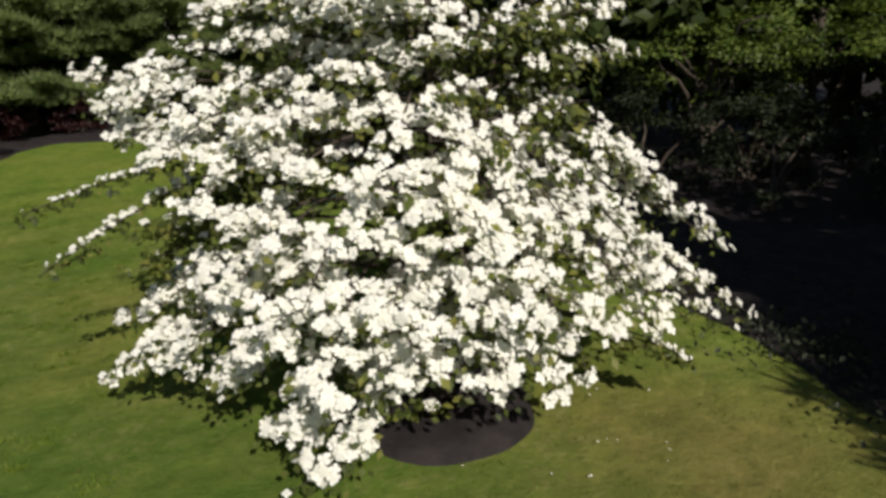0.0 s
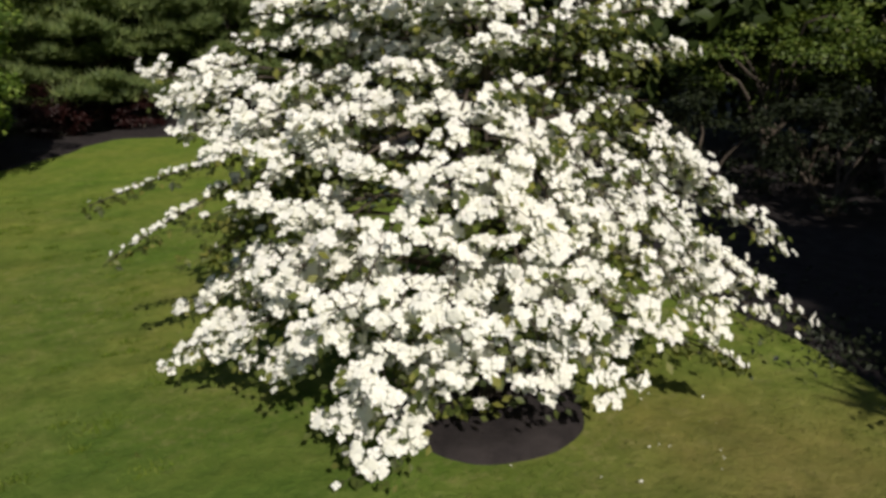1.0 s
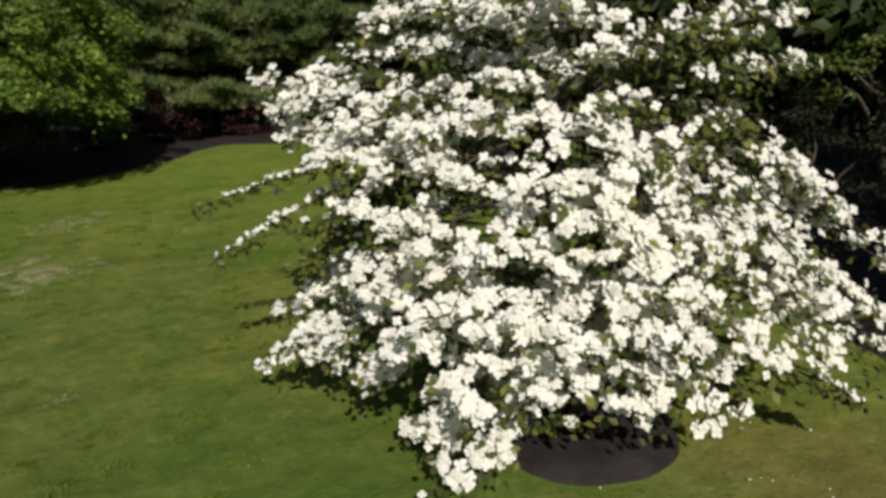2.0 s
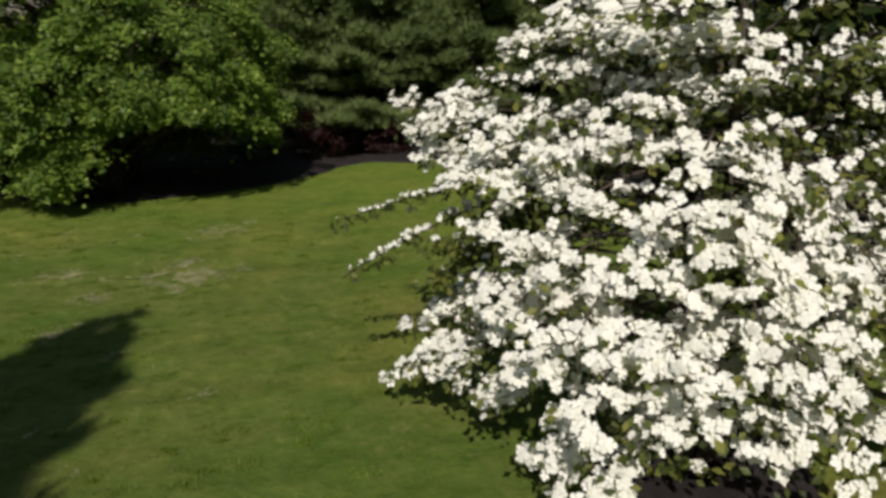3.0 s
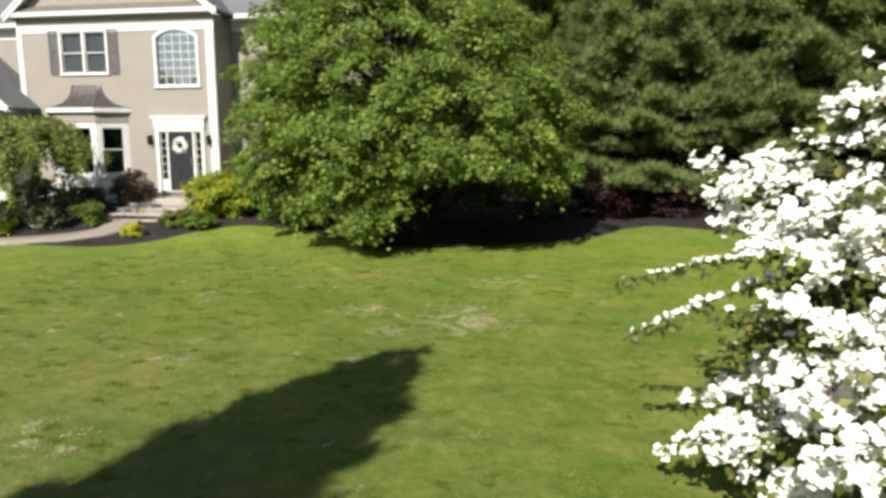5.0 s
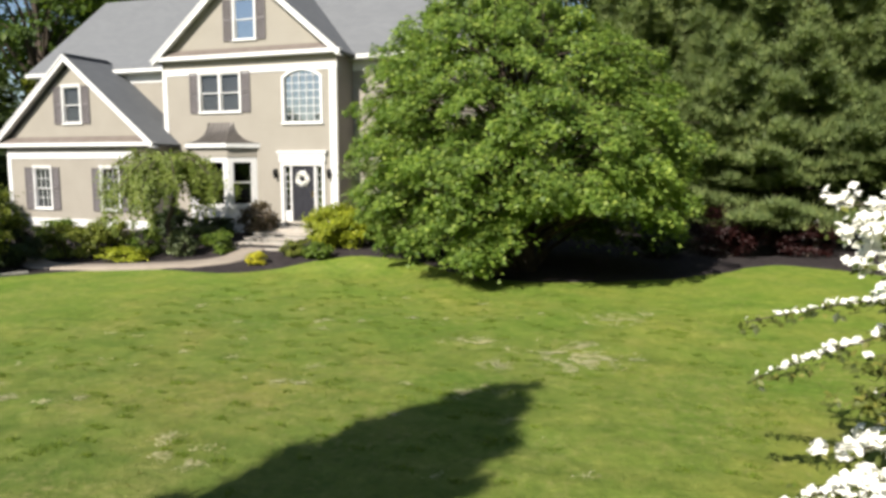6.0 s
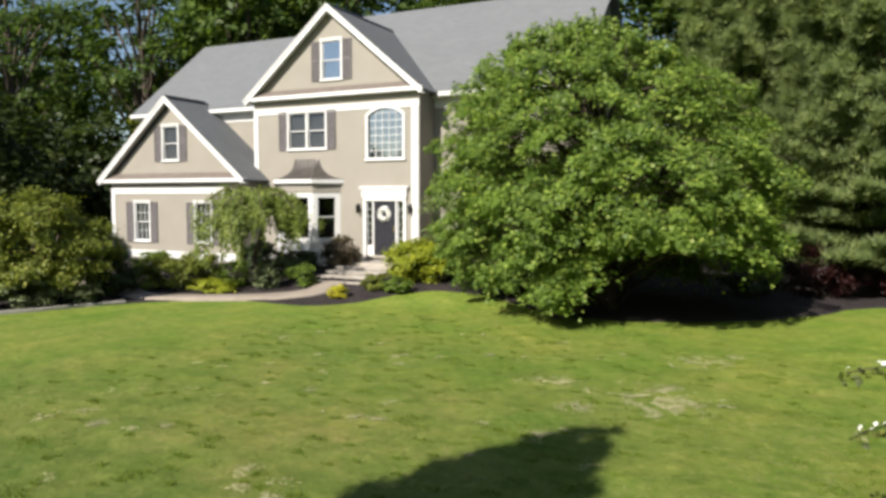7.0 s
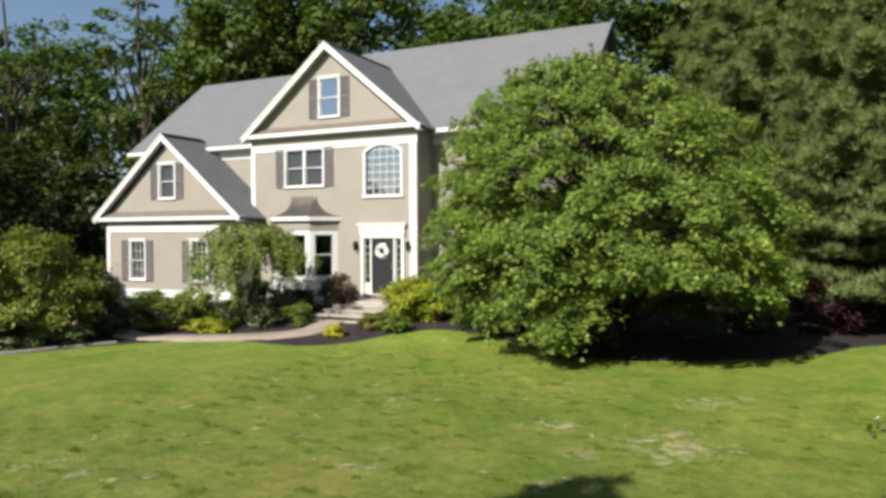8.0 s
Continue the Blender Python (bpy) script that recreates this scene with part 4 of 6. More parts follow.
# bay window with a flared copper roof
def bay_window():
    y0, y1 = -0.75, -0.002
    xl, xr, al, ar = -5.1, -1.98, -4.35, -2.75
    zs, zt = 1.55, 3.72
    plan = [(xl, y1), (al, y0), (ar, y0), (xr, y1)]

    def prism(name, pts, z0, z1, m, parent, label=""):
        bm = bmesh.new()
        lo, hi = [bm.verts.new((px, py, z0)) for px, py in pts], [bm.verts.new((px, py, z1)) for px, py in pts]
        n = len(pts)
        bm.faces.new(lo[::-1]), bm.faces.new(hi)
        for i in range(n):
            bm.faces.new((lo[i], lo[(i + 1) % n], hi[(i + 1) % n], hi[i]))
        return part(name, bm, m, parent, label)
    base = prism("bay_window", plan, 0.3, zs - 0.1, WHITE, house, "three-sided white bay window under a copper roof")
    grow = lambda d: [(xl - d, y1), (al - d * 0.5, y0 - d), (ar + d * 0.5, y0 - d), (xr + d, y1)]
    prism("sill", grow(0.05), zs - 0.098, zs - 0.02, WHITE, base)
    prism("head", grow(0.02), zt - 0.36, zt - 0.002, SIDING, base)
    prism("cornice", grow(0.17), zt, zt + 0.16, WHITE, base)
    # posts, sashes and panes on each side
    for (ax, ay), (bx, by) in zip(plan[:-1], plan[1:]):
        a, b = Vector((ax, ay, 0)), Vector((bx, by, 0))
        ln = (b - a).length
        m = Matrix.Translation(a) @ Matrix.Rotation(math.atan2(by - ay, bx - ax), 4, "Z")
        made = [part("post_frame", frame_bm(0, ln, zs - 0.02, zt - 0.362, 0.0, 0.09, 0.18, 0.06), WHITE, base)]
        mid = (zs + zt - 0.4) / 2
        made += sash(0.181, ln - 0.181, zs + 0.041, mid + 0.02, 0.05, 1, 1, base, SCREEN_GLASS)
        made += sash(0.181, ln - 0.181, mid - 0.02, zt - 0.5, 0.01, 1, 1, base, SCREEN_GLASS)
        for o in made:
            o.matrix_local = m
    # flared roof: rings that sweep up to the wall
    bm = bmesh.new()
    rings, ring_points = [], []
    for s in np.linspace(0, 1, 8):
        k = 1 - s
        d = 0.18
        ex = 1.065 * (1 - k ** 1.9)
        z = zt + 0.162 + 0.8 * s ** 1.6
        yy = y0 - d + (0.75 + d - 0.03) * (1 - k ** 1.5)
        pts = [(xl - d + ex * 1.08, y1), (al - d * 0.5 + ex * 0.4, yy), (ar + d * 0.5 - ex * 0.4, yy), (xr + d - ex * 1.08, y1)]
        ring_points.append([(px, py, z) for px, py in pts])
        rings.append([bm.verts.new(p) for p in ring_points[-1]])
    for r0, r1 in zip(rings[:-1], rings[1:]):
        for i in range(3):
            bm.faces.new((r0[i], r0[i + 1], r1[i + 1], r1[i]))
    bm.faces.new(rings[-1])
    part("copper_roof", bm, COPPER, base, "flared brown copper roof")
    for i in range(3):
        for q in ((0.2, 0.4, 0.6, 0.8) if i == 1 else (0.0, 0.5, 1.0)):
            line = [np.array(r[i]) * (1 - q) + np.array(r[i + 1]) * q for r in ring_points]
            v, f = tube(line, np.full(len(line), 0.014), 5)
            obj("standing_seam", raw_mesh("standing_seam", v, f), COPPER, base, smooth=True)


bay_window()


# front steps: each tread a stone
def steps():
    t = thing("front_steps", (0, 0, 0), "broad pale stone steps up to the front door", "steps", kind="structure")
    box("landing", -1.0, 1.2, -1.35, -0.125, 0.25, 0.82, STEP, t, bevel=0.015)
    for i in range(4):
        y = -1.352 - 0.52 * i
        z = 0.71 - 0.115 * i
        box("tread", -1.0, 1.2, y - 0.535, y + 0.0, z - 0.05, z, STEP, t, bevel=0.012)
        box("riser", -0.95, 1.15, y - 0.5, y + 0.0, 0.1, z - 0.052, EDGING, t)


steps()

# ---- big trees ----


def layered_tree(name, loc, label, profile, bark, leafm, seed, sprays, leaf, low):
    """A broad tree whose limbs end in flat, drooping sprays of leaves, one above the other. profile: heights and the crown's reach there."""
    rng = np.random.default_rng(seed)
    t = thing(name, loc, label, "tree")
    height = profile[0][-1]
    stem = bend((0, 0, -0.15), (-0.3, 0, height * 0.72), 0, 9, rng, 0.06)
    v, f = tube(stem, 0.2 * np.linspace(1.0, 0.2, 9) * np.array([1.4] + [1.0] * 8), 9)
    obj("trunk", raw_mesh("trunk", v, f), bark, t, smooth=True)
    P, N, S, twigs = [], [], [], []
    for i in range(sprays):
        inner = i % 5 == 3
        h = (i + 0.5) / sprays
        z = height * (0.09 + 0.9 * h ** 1.12)
        a = i * 2.39996 + rng.normal(0, 0.25)
        out = np.array([math.cos(a), math.sin(a), 0.0])
        reach = float(np.interp(z, *profile)) * (1 + 0.13 * noise.noise(Vector((out[0] * 2.1, out[1] * 2.1, z * 0.7 + seed)))) * rng.uniform(0.84, 1.08)
        if inner:
            reach *= rng.uniform(0.45, 0.8)
        z = max(z, low(reach * out[0], reach * out[1]))
        c = out * reach + np.array([-1.0 * smooth_step(0.45, 1.0, z / height), 0, z])
        ln, wd = rng.uniform(0.65, 1.4), rng.uniform(0.32, 0.66)
        if z > height * 0.85:
            ln, wd = ln * 0.7, wd * 0.8
        side = np.array([-out[1], out[0], 0.0])
        lift = smooth_step(0.55, 1.0, z / height)
        m = int(560 * ln * wd * (0.55 if inner else 1.0)) + 45
        # leaves crowd the outer rim of the spray
        q = rng.random(m) ** 0.6
        along, across = -ln + 1.35 * ln * q, rng.normal(0, 0.5, m) * wd * (0.45 + 0.75 * np.sin(np.pi * np.clip(q, 0, 1) ** 1.5))
        fall = (0.42 - 0.3 * lift) * (along + ln) ** 2 / (1.35 * ln) - 0.35 * ln * (0.25 + 0.6 * lift) * (along + ln) / ln
        pitch, roll = rng.normal(0, 0.16), rng.normal(0, 0.25)
        ripple = 0.13 * np.sin(along * 7 + i) * np.cos(across * 9 + 2 * i)
        p = c + out * along[:, None] + side * across[:, None]
        p[:, 2] += -fall - 0.35 * across ** 2 / wd + ripple + pitch * along + roll * across + rng.normal(0, 0.07, m)
        keep = p[:, 2] > 0.12
        P.append(p[keep])
        nn = np.array([0, -0.12, 0.85]) + out * 0.38 + side * (across / wd)[:, None] * 0.3 + rng.normal(0, 0.38, (m, 3))
        N.append(nn[keep])
        S.append(leaf * rng.uniform(0.65, 1.3, keep.sum()))
        k = int(np.clip(z / height * 9, 1, 7))
        if i % 5 == 0:
            limb = bend(stem[k - 1], c - out * 0.5 * ln, 0.35, 7, rng, 0.07)
            v, f = tube(limb, np.linspace(0.085, 0.018, 7), 5)
            obj("limb", raw_mesh("limb", v, f), bark, t, smooth=True)
        twigs.append((bend(c - out * (ln + 0.9 * reach * 0.3), c + out * 0.1, 0.12, 5, rng, 0.03), np.linspace(0.026, 0.006, 5)))
    # upright leaders that break the outline of the top
    for i in range(26):
        a, r = i * 2.39996, 2.6 * math.sqrt((i + 0.5) / 26)
        z = float(np.interp(r, profile[1][::-1][:5], profile[0][::-1][:5])) - 0.15
        ln, m = rng.uniform(0.4, 0.85), 46
        q = rng.random(m)
        base = np.array([r * math.cos(a) - 0.9, r * math.sin(a), z])
        p = base + rng.normal(0, 1, (m, 3)) * np.stack([0.17 * (1.1 - q), 0.17 * (1.1 - q), 0.03 + 0 * q], 1)
        p[:, 2] += q * ln
        P.append(p)
        N.append((p - base) * [2.5, 2.5, 0] + np.array([0, -0.3, 0.6]) + rng.normal(0, 0.35, (m, 3)))
        S.append(leaf * rng.uniform(0.6, 1.1, m))
        twigs.append((np.array([base - [0, 0, 0.5], base, base + [0, 0, ln]]), np.array([0.02, 0.012, 0.004])))
    tagged(obj("branch_mass", tubes_mesh("branch_mass", twigs, 4), bark, t), kind="stuff")
    P, N, S = np.concatenate(P), np.concatenate(N), np.concatenate(S)
    obj("crown", scatter("crown", LOBED_V, LOBED_F, P, bases(N, rng), S), leafm, t)
    return t


layered_tree("maple_tree", (9.2, -3.2, 0.02), "broad rounded green maple with branches sweeping to the lawn",
             ((0.3, 1.3, 2.0, 3.0, 4.0, 5.0, 5.9, 6.7, 7.4, 7.8), (3.0, 3.8, 4.2, 4.4, 4.4, 4.15, 3.6, 2.7, 1.5, 0.3)), PINE_BARK, MAPLE_LEAF, 11, 540, 0.122,
             lambda x, y: 1.35 - 0.3 * smooth_step(-1.9, -0.9, x) + 1.6 * smooth_step(-0.3, 0.7, x) * (1 - 0.9 * smooth_step(0.4, 1.8, y)) - 0.85 * smooth_step(2.9, 4.1, x))
leafy_tree("ornamental_tree", (4.75, -1.7, 0.1), "small pale green tree with fine leaves beside the maple", "tree", 6.0, (2.0, 1.6, 2.9), 3.2, 140, 26000, 0.1,
           (BARK, LIGHT_LEAF), 0.09, 12, limbs=22, clump_r=0.42, inner=0.35, low=0.35, flat=0.7, trunk_top=0.7)

pine = conifer("white_pine", (16.6, 6.4, 0), "tall white pine with layered soft green boughs", 17, 5.0, (PINE_BARK, PINE_NEEDLE), 21, whorl=0.7, boughs=9, tufts=300, tuft=0.34, flat=1.1, blades=7,
               low=1.0, power=0.5, group="pines at the edge of the wood", tilt=0.08)
for i, (x, y, s, r) in enumerate(((21.5, 6.6, 0.95, 80), (12.0, 13, 1.15, 200), (26, 4, 1.0, 140), (18.5, 12.5, 1.2, 300), (24, 12, 1.2, 20))):
    copy_thing(pine, pose(x, y, 0, 0, 0, r) @ Matrix.Scale(s, 4))

forest = leafy_tree("forest_tree", (-8, 22, 0), "tall dark deciduous tree in the wood behind the house", "tree", 20, (5.5, 5.5, 7.5), 12.0, 170, 8000, 0.52,
                    (BARK, FOREST_LEAF), 0.3, 31, limbs=12, clump_r=1.25, inner=0.4, low=3.0, flat=0.6, lift=1.0, group="trees of the wood", trunk_top=0.85)
forest_b = leafy_tree("forest_tree", (2, 21, 0), "tall dark deciduous tree in the wood behind the house", "tree", 22, (6.5, 6.5, 8.5), 12.5, 190, 9000, 0.52,
                      (BARK, FOREST_LEAF), 0.34, 32, limbs=12, clump_r=1.3, inner=0.4, low=2.5, flat=0.6, lift=1.2, group="trees of the wood", trunk_top=0.85)
open_tree = leafy_tree("forest_tree", (-31.0, 17, 0), "tall open-crowned tree with bare limbs and sky showing through", "tree", 25, (6.5, 6.0, 8.0), 15.0, 62, 3400, 0.5,
                       (BARK, FOREST_LEAF), 0.36, 33, limbs=34, clump_r=1.15, inner=0.3, low=7.0, flat=0.5, lift=1.6, group="trees of the wood", trunk_top=0.9, lean=(-1.0, 0))
for x, y, s, r in ((-37.5, 11, 0.9, 70), (-40, 25, 0.95, 150), (6.2, 31, 0.95, 230), (-33, 23, 0.9, 300), (-44, 14, 0.85, 20), (-28.5, 21, 0.8, 200)):
    copy_thing(open_tree, pose(x, y, 0, 0, 0, r) @ Matrix.Scale(s, 4))
rw = random.Random(4)
WOOD = ((-20, 17), (-15, 21), (11.5, 22), (-3, 28), (15, 27), (22, 21), (30, 13), (-44, -1), (-25, 29), (34, 2), (-13, 33), (-48, -10), (26, 32), (-38, 34), (-50, 24), (-33, 29))
for k, (x, y) in enumerate(WOOD):
    s = rw.uniform(1.0, 1.2)
    copy_thing((forest, forest_b)[k % 2], pose(x + rw.uniform(-1, 1), y + rw.uniform(-1, 1), 0, 0, 0, rw.uniform(0, 360)) @ Matrix.Diagonal((s, s, s * 1.2, 1)))
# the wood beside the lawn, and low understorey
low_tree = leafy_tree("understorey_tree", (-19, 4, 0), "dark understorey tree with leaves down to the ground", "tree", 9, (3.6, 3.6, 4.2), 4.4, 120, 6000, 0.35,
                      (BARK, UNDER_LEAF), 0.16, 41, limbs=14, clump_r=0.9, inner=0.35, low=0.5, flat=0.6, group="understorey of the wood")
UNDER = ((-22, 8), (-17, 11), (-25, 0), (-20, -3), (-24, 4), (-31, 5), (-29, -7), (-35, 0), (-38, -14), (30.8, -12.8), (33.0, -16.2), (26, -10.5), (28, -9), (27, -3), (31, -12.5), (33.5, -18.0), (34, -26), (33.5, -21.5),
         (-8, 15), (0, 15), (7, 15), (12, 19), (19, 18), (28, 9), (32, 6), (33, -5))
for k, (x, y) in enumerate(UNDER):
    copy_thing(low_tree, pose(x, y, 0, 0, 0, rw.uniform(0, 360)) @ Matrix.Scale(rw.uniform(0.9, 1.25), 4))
for k, (x, y) in enumerate(((34, -8), (36, -22), (36, -15), (32, -14))):
    copy_thing((forest, forest_b)[k % 2], pose(x, y, 0, 0, 0, rw.uniform(0, 360)) @ Matrix.Scale(rw.uniform(0.95, 1.1), 4))
# out of view behind, added only to cast shade on the wood
for x, y, k in ((27, -29.5, 1.25), (31, -27.5, 1.25), (28.5, -33, 1.3), (33, -24, 1.3)):
    copy_thing(low_tree, pose(x, y, 0, 0, 0, rw.uniform(0, 360)) @ Matrix.Scale(k, 4))
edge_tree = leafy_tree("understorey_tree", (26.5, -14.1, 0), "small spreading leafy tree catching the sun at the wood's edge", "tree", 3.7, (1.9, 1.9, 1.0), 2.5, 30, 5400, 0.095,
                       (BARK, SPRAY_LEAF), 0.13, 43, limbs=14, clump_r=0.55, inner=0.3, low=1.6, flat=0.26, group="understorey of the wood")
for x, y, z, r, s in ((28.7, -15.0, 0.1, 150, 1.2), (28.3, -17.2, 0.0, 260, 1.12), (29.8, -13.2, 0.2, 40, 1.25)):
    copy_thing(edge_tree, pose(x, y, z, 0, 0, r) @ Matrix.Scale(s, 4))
leafy_tree("sapling", (-18.2, 5.2, 0), "slender sunlit yellow-green sapling beside the garage wing", "tree", 8.0, (1.0, 1.0, 1.8), 6.4, 26, 2600, 0.2,
           (BARK, OLIVE_LEAF), 0.06, 46, limbs=10, clump_r=0.5, inner=0.3, low=3.8, flat=0.7, trunk_top=0.85)
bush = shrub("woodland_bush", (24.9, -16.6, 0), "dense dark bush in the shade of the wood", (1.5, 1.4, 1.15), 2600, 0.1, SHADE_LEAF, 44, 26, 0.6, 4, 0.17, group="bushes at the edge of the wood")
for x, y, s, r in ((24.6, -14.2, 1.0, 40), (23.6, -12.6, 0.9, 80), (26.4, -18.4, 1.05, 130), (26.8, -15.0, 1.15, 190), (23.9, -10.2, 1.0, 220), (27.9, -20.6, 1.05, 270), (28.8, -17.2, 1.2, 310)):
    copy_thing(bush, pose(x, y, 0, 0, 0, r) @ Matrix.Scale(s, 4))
# spruce behind the viewpoint whose shadow lies on the lawn
conifer("arborvitae", (8.97, -25.72, 0), "tall narrow dark arborvitae standing on the lawn", 9.1, 1.75, (PINE_BARK, SPRUCE_NEEDLE), 23, whorl=0.24, boughs=11, tufts=80, tuft=0.3,
        low=0.3, power=0.56, tilt=0.25)
conifer("spruce", (20.95, -27.6, 0), "broad dark spruce at the edge of the wood", 10.5, 4.35, (PINE_BARK, SPRUCE_NEEDLE), 23, whorl=0.3, boughs=10, tufts=72, tuft=0.38,
        low=0.4, power=1.0, tilt=0.05, droop=0.1, uneven=0.05)
# two more unseen trees, added to shade the low part of the wood
for x, r in ((25.0, 20), (29.0, 100)):
    copy_thing(low_tree, pose(x, -26.2, 0, 0, 0, r) @ Matrix.Scale(1.02, 4))
# trees behind the viewpoint, out of view but mirrored in the windows
for k in range(13):
    copy_thing(low_tree, pose(-66 + 5.5 * k + rw.uniform(-1, 1), -62 + rw.uniform(-3, 3), 0, 0, 0, rw.uniform(0, 360)) @ Matrix.Scale(rw.uniform(1.1, 1.35), 4))

# ---- the flowering dogwood ----
DOG = np.array((16.9, -18.6))
# tips of the boughs from the trunk: to its right and front as seen from the lawn's open end, height, width, fullness
SKIRT = ((-0.74, 1.46, 0.22, 0.45, 1.2), (-1.08, 1.12, 0.34, 0.45, 1.1), (-0.5, 1.33, 0.34, 0.4, 1.2), (-0.85, 1.2, 0.58, 0.55, 1.2), (-0.6, 1.12, 0.75, 0.5, 1.1),
         (-0.05, 0.82, 0.66, 0.4, 1.0), (0.28, 0.85, 0.6, 0.45, 1.0), (0.55, 0.9, 0.56, 0.45, 1.0), (0.92, 0.8, 0.56, 0.4, 1.0), (1.18, 0.64, 0.64, 0.35, 1.0),
         (-2.68, 0.26, 0.37, 0.3, 1.0), (-2.3, 0.36, 0.56, 0.4, 1.0), (-1.8, 0.42, 0.46, 0.35, 1.1), (-2.78, -0.2, 0.72, 0.25, 0.8), (-2.3, 0.2, 0.95, 0.45, 1.1), (-2.05, 0.5, 0.85, 0.4, 1.2),
         (-2.5, 0.3, 0.58, 0.42, 1.3), (-2.05, 0.45, 0.66, 0.48, 1.3), (-1.6, 0.68, 0.55, 0.45, 1.2), (-1.35, 0.9, 0.75, 0.45, 1.2), (-2.4, 0.05, 0.9, 0.4, 1.2), (-1.75, 0.6, 0.9, 0.45, 1.2))
FRONT = ((-1.6, 0.95, 1.1, 0.5, 1.1), (-1.15, 1.4, 1.1, 0.5, 1.1), (-0.65, 1.6, 1.05, 0.55, 1.1), (-0.12, 1.55, 1.05, 0.5, 1.1), (0.4, 1.45, 1.05, 0.5, 1.1), (0.88, 1.25, 1.05, 0.5, 1.0), (1.3, 0.95, 1.05, 0.5, 1.0),
         (-1.85, 0.7, 1.4, 0.5, 1.1), (-1.25, 1.3, 1.55, 0.5, 1.1), (-0.75, 1.6, 1.5, 0.5, 1.1), (-0.2, 1.75, 1.45, 0.5, 1.1), (0.3, 1.7, 1.5, 0.5, 1.0), (0.8, 1.5, 1.45, 0.5, 1.0), (1.3, 1.1, 1.45, 0.5, 0.8), (1.7, 0.6, 1.35, 0.5, 0.9))
LEAFY = ((-1.98, 0.35, 1.72, 0.5, 0.1), (-1.75, 0.3, 1.98, 0.5, 0.12), (-2.1, 0.25, 1.45, 0.45, 0.15), (-1.6, 0.45, 1.75, 0.5, 0.1), (1.1, 0.95, 1.6, 0.4, 0.3))
CROWN = ((-1.55, 0.9, 2.0, 0.4, 1.2), (-1.15, 1.15, 1.95, 0.45, 1.2), (0.12, 1.45, 2.05, 0.5, 1.3), (0.5, 1.35, 1.85, 0.5, 1.2), (-0.25, 1.3, 2.2, 0.35, 1.1), (0.95, 1.1, 1.85, 0.5, 0.5), (1.35, 0.7, 1.75, 0.5, 0.55),
         (-1.95, 0.5, 2.22, 0.4, 1.2), (-1.6, 0.7, 2.32, 0.4, 1.2), (-1.2, 0.85, 2.5, 0.4, 1.1), (-1.45, 0.5, 2.5, 0.3, 1.1), (-0.85, 0.8, 2.68, 0.4, 0.9), (-0.6, 0.7, 2.85, 0.4, 0.7),
         (-0.7, 0.6, 3.25, 0.5, 0.9), (-0.2, 0.8, 3.25, 0.5, 0.9), (0.3, 0.8, 3.1, 0.5, 0.4), (0.7, 0.6, 3.2, 0.4, 0.35), (0.55, 0.9, 2.5, 0.5, 0.28), (0.3, 0.9, 2.75, 0.4, 0.32))
SIDES = ((2.62, 0.08, 0.82, 0.16, 1.0), (2.3, 0.26, 0.84, 0.25, 1.1), (2.0, 0.32, 0.9, 0.35, 1.1), (1.72, 0.45, 0.92, 0.4, 1.1), (2.42, -0.2, 1.35, 0.3, 1.1), (2.25, 0.0, 1.56, 0.3, 1.1), (2.1, 0.2, 1.2, 0.4, 1.1), (1.92, 0.0, 1.8, 0.35, 1.0),
         (1.68, -0.1, 2.02, 0.3, 1.0), (1.45, 0.1, 2.12, 0.35, 0.55), (1.5, 0.4, 1.7, 0.45, 0.7), (1.52, 0.0, 2.9, 0.25, 1.0), (1.45, 0.0, 3.26, 0.25, 1.0), (1.15, 0.0, 3.12, 0.4, 0.55), (1.3, 0.2, 2.95, 0.3, 0.6), (1.15, 0.1, 2.55, 0.4, 0.32))
LEFT = ((-2.6, 0.0, 2.8, 0.45, 1.2), (-2.46, 0.0, 2.6, 0.45, 1.2), (-2.15, 0.0, 2.9, 0.35, 1.0), (-1.92, 0.0, 3.06, 0.2, 0.8), (-2.26, 0.1, 2.46, 0.45, 1.2), (-2.1, 0.1, 2.75, 0.5, 1.2), (-2.36, 0.0, 2.36, 0.35, 1.0), (-2.3, 0.15, 2.68, 0.4, 1.2),
        (-1.75, 0.0, 3.25, 0.25, 0.9), (-1.5, 0.0, 3.32, 0.45, 1.0), (-1.35, 0.15, 3.08, 0.45, 1.1), (-1.15, 0.3, 3.35, 0.5, 1.0), (-1.2, 0.2, 3.1, 0.35, 1.0),
        (-1.42, 0.05, 3.56, 0.28, 1.0), (-1.22, 0.1, 3.46, 0.4, 1.1), (-1.05, 0.1, 3.6, 0.35, 1.0), (-0.84, 0.15, 3.5, 0.4, 1.1), (-0.6, 0.3, 3.4, 0.4, 1.0), (-0.35, 0.5, 3.0, 0.45, 0.8), (0.05, 0.6, 2.95, 0.45, 0.7))
# bare-stemmed shoots that reach far out, and short hanging sprigs
SHOOTS = ((-3.27, 0.0, 1.76, 0.05, 0.8), (-3.14, 0.05, 1.3, 0.09, 1.6), (1.7, 0.4, 0.66, 0.03, 0.5), (2.0, 0.38, 0.6, 0.05, 0.6), (2.1, 0.36, 0.52, 0.03, 0.5))
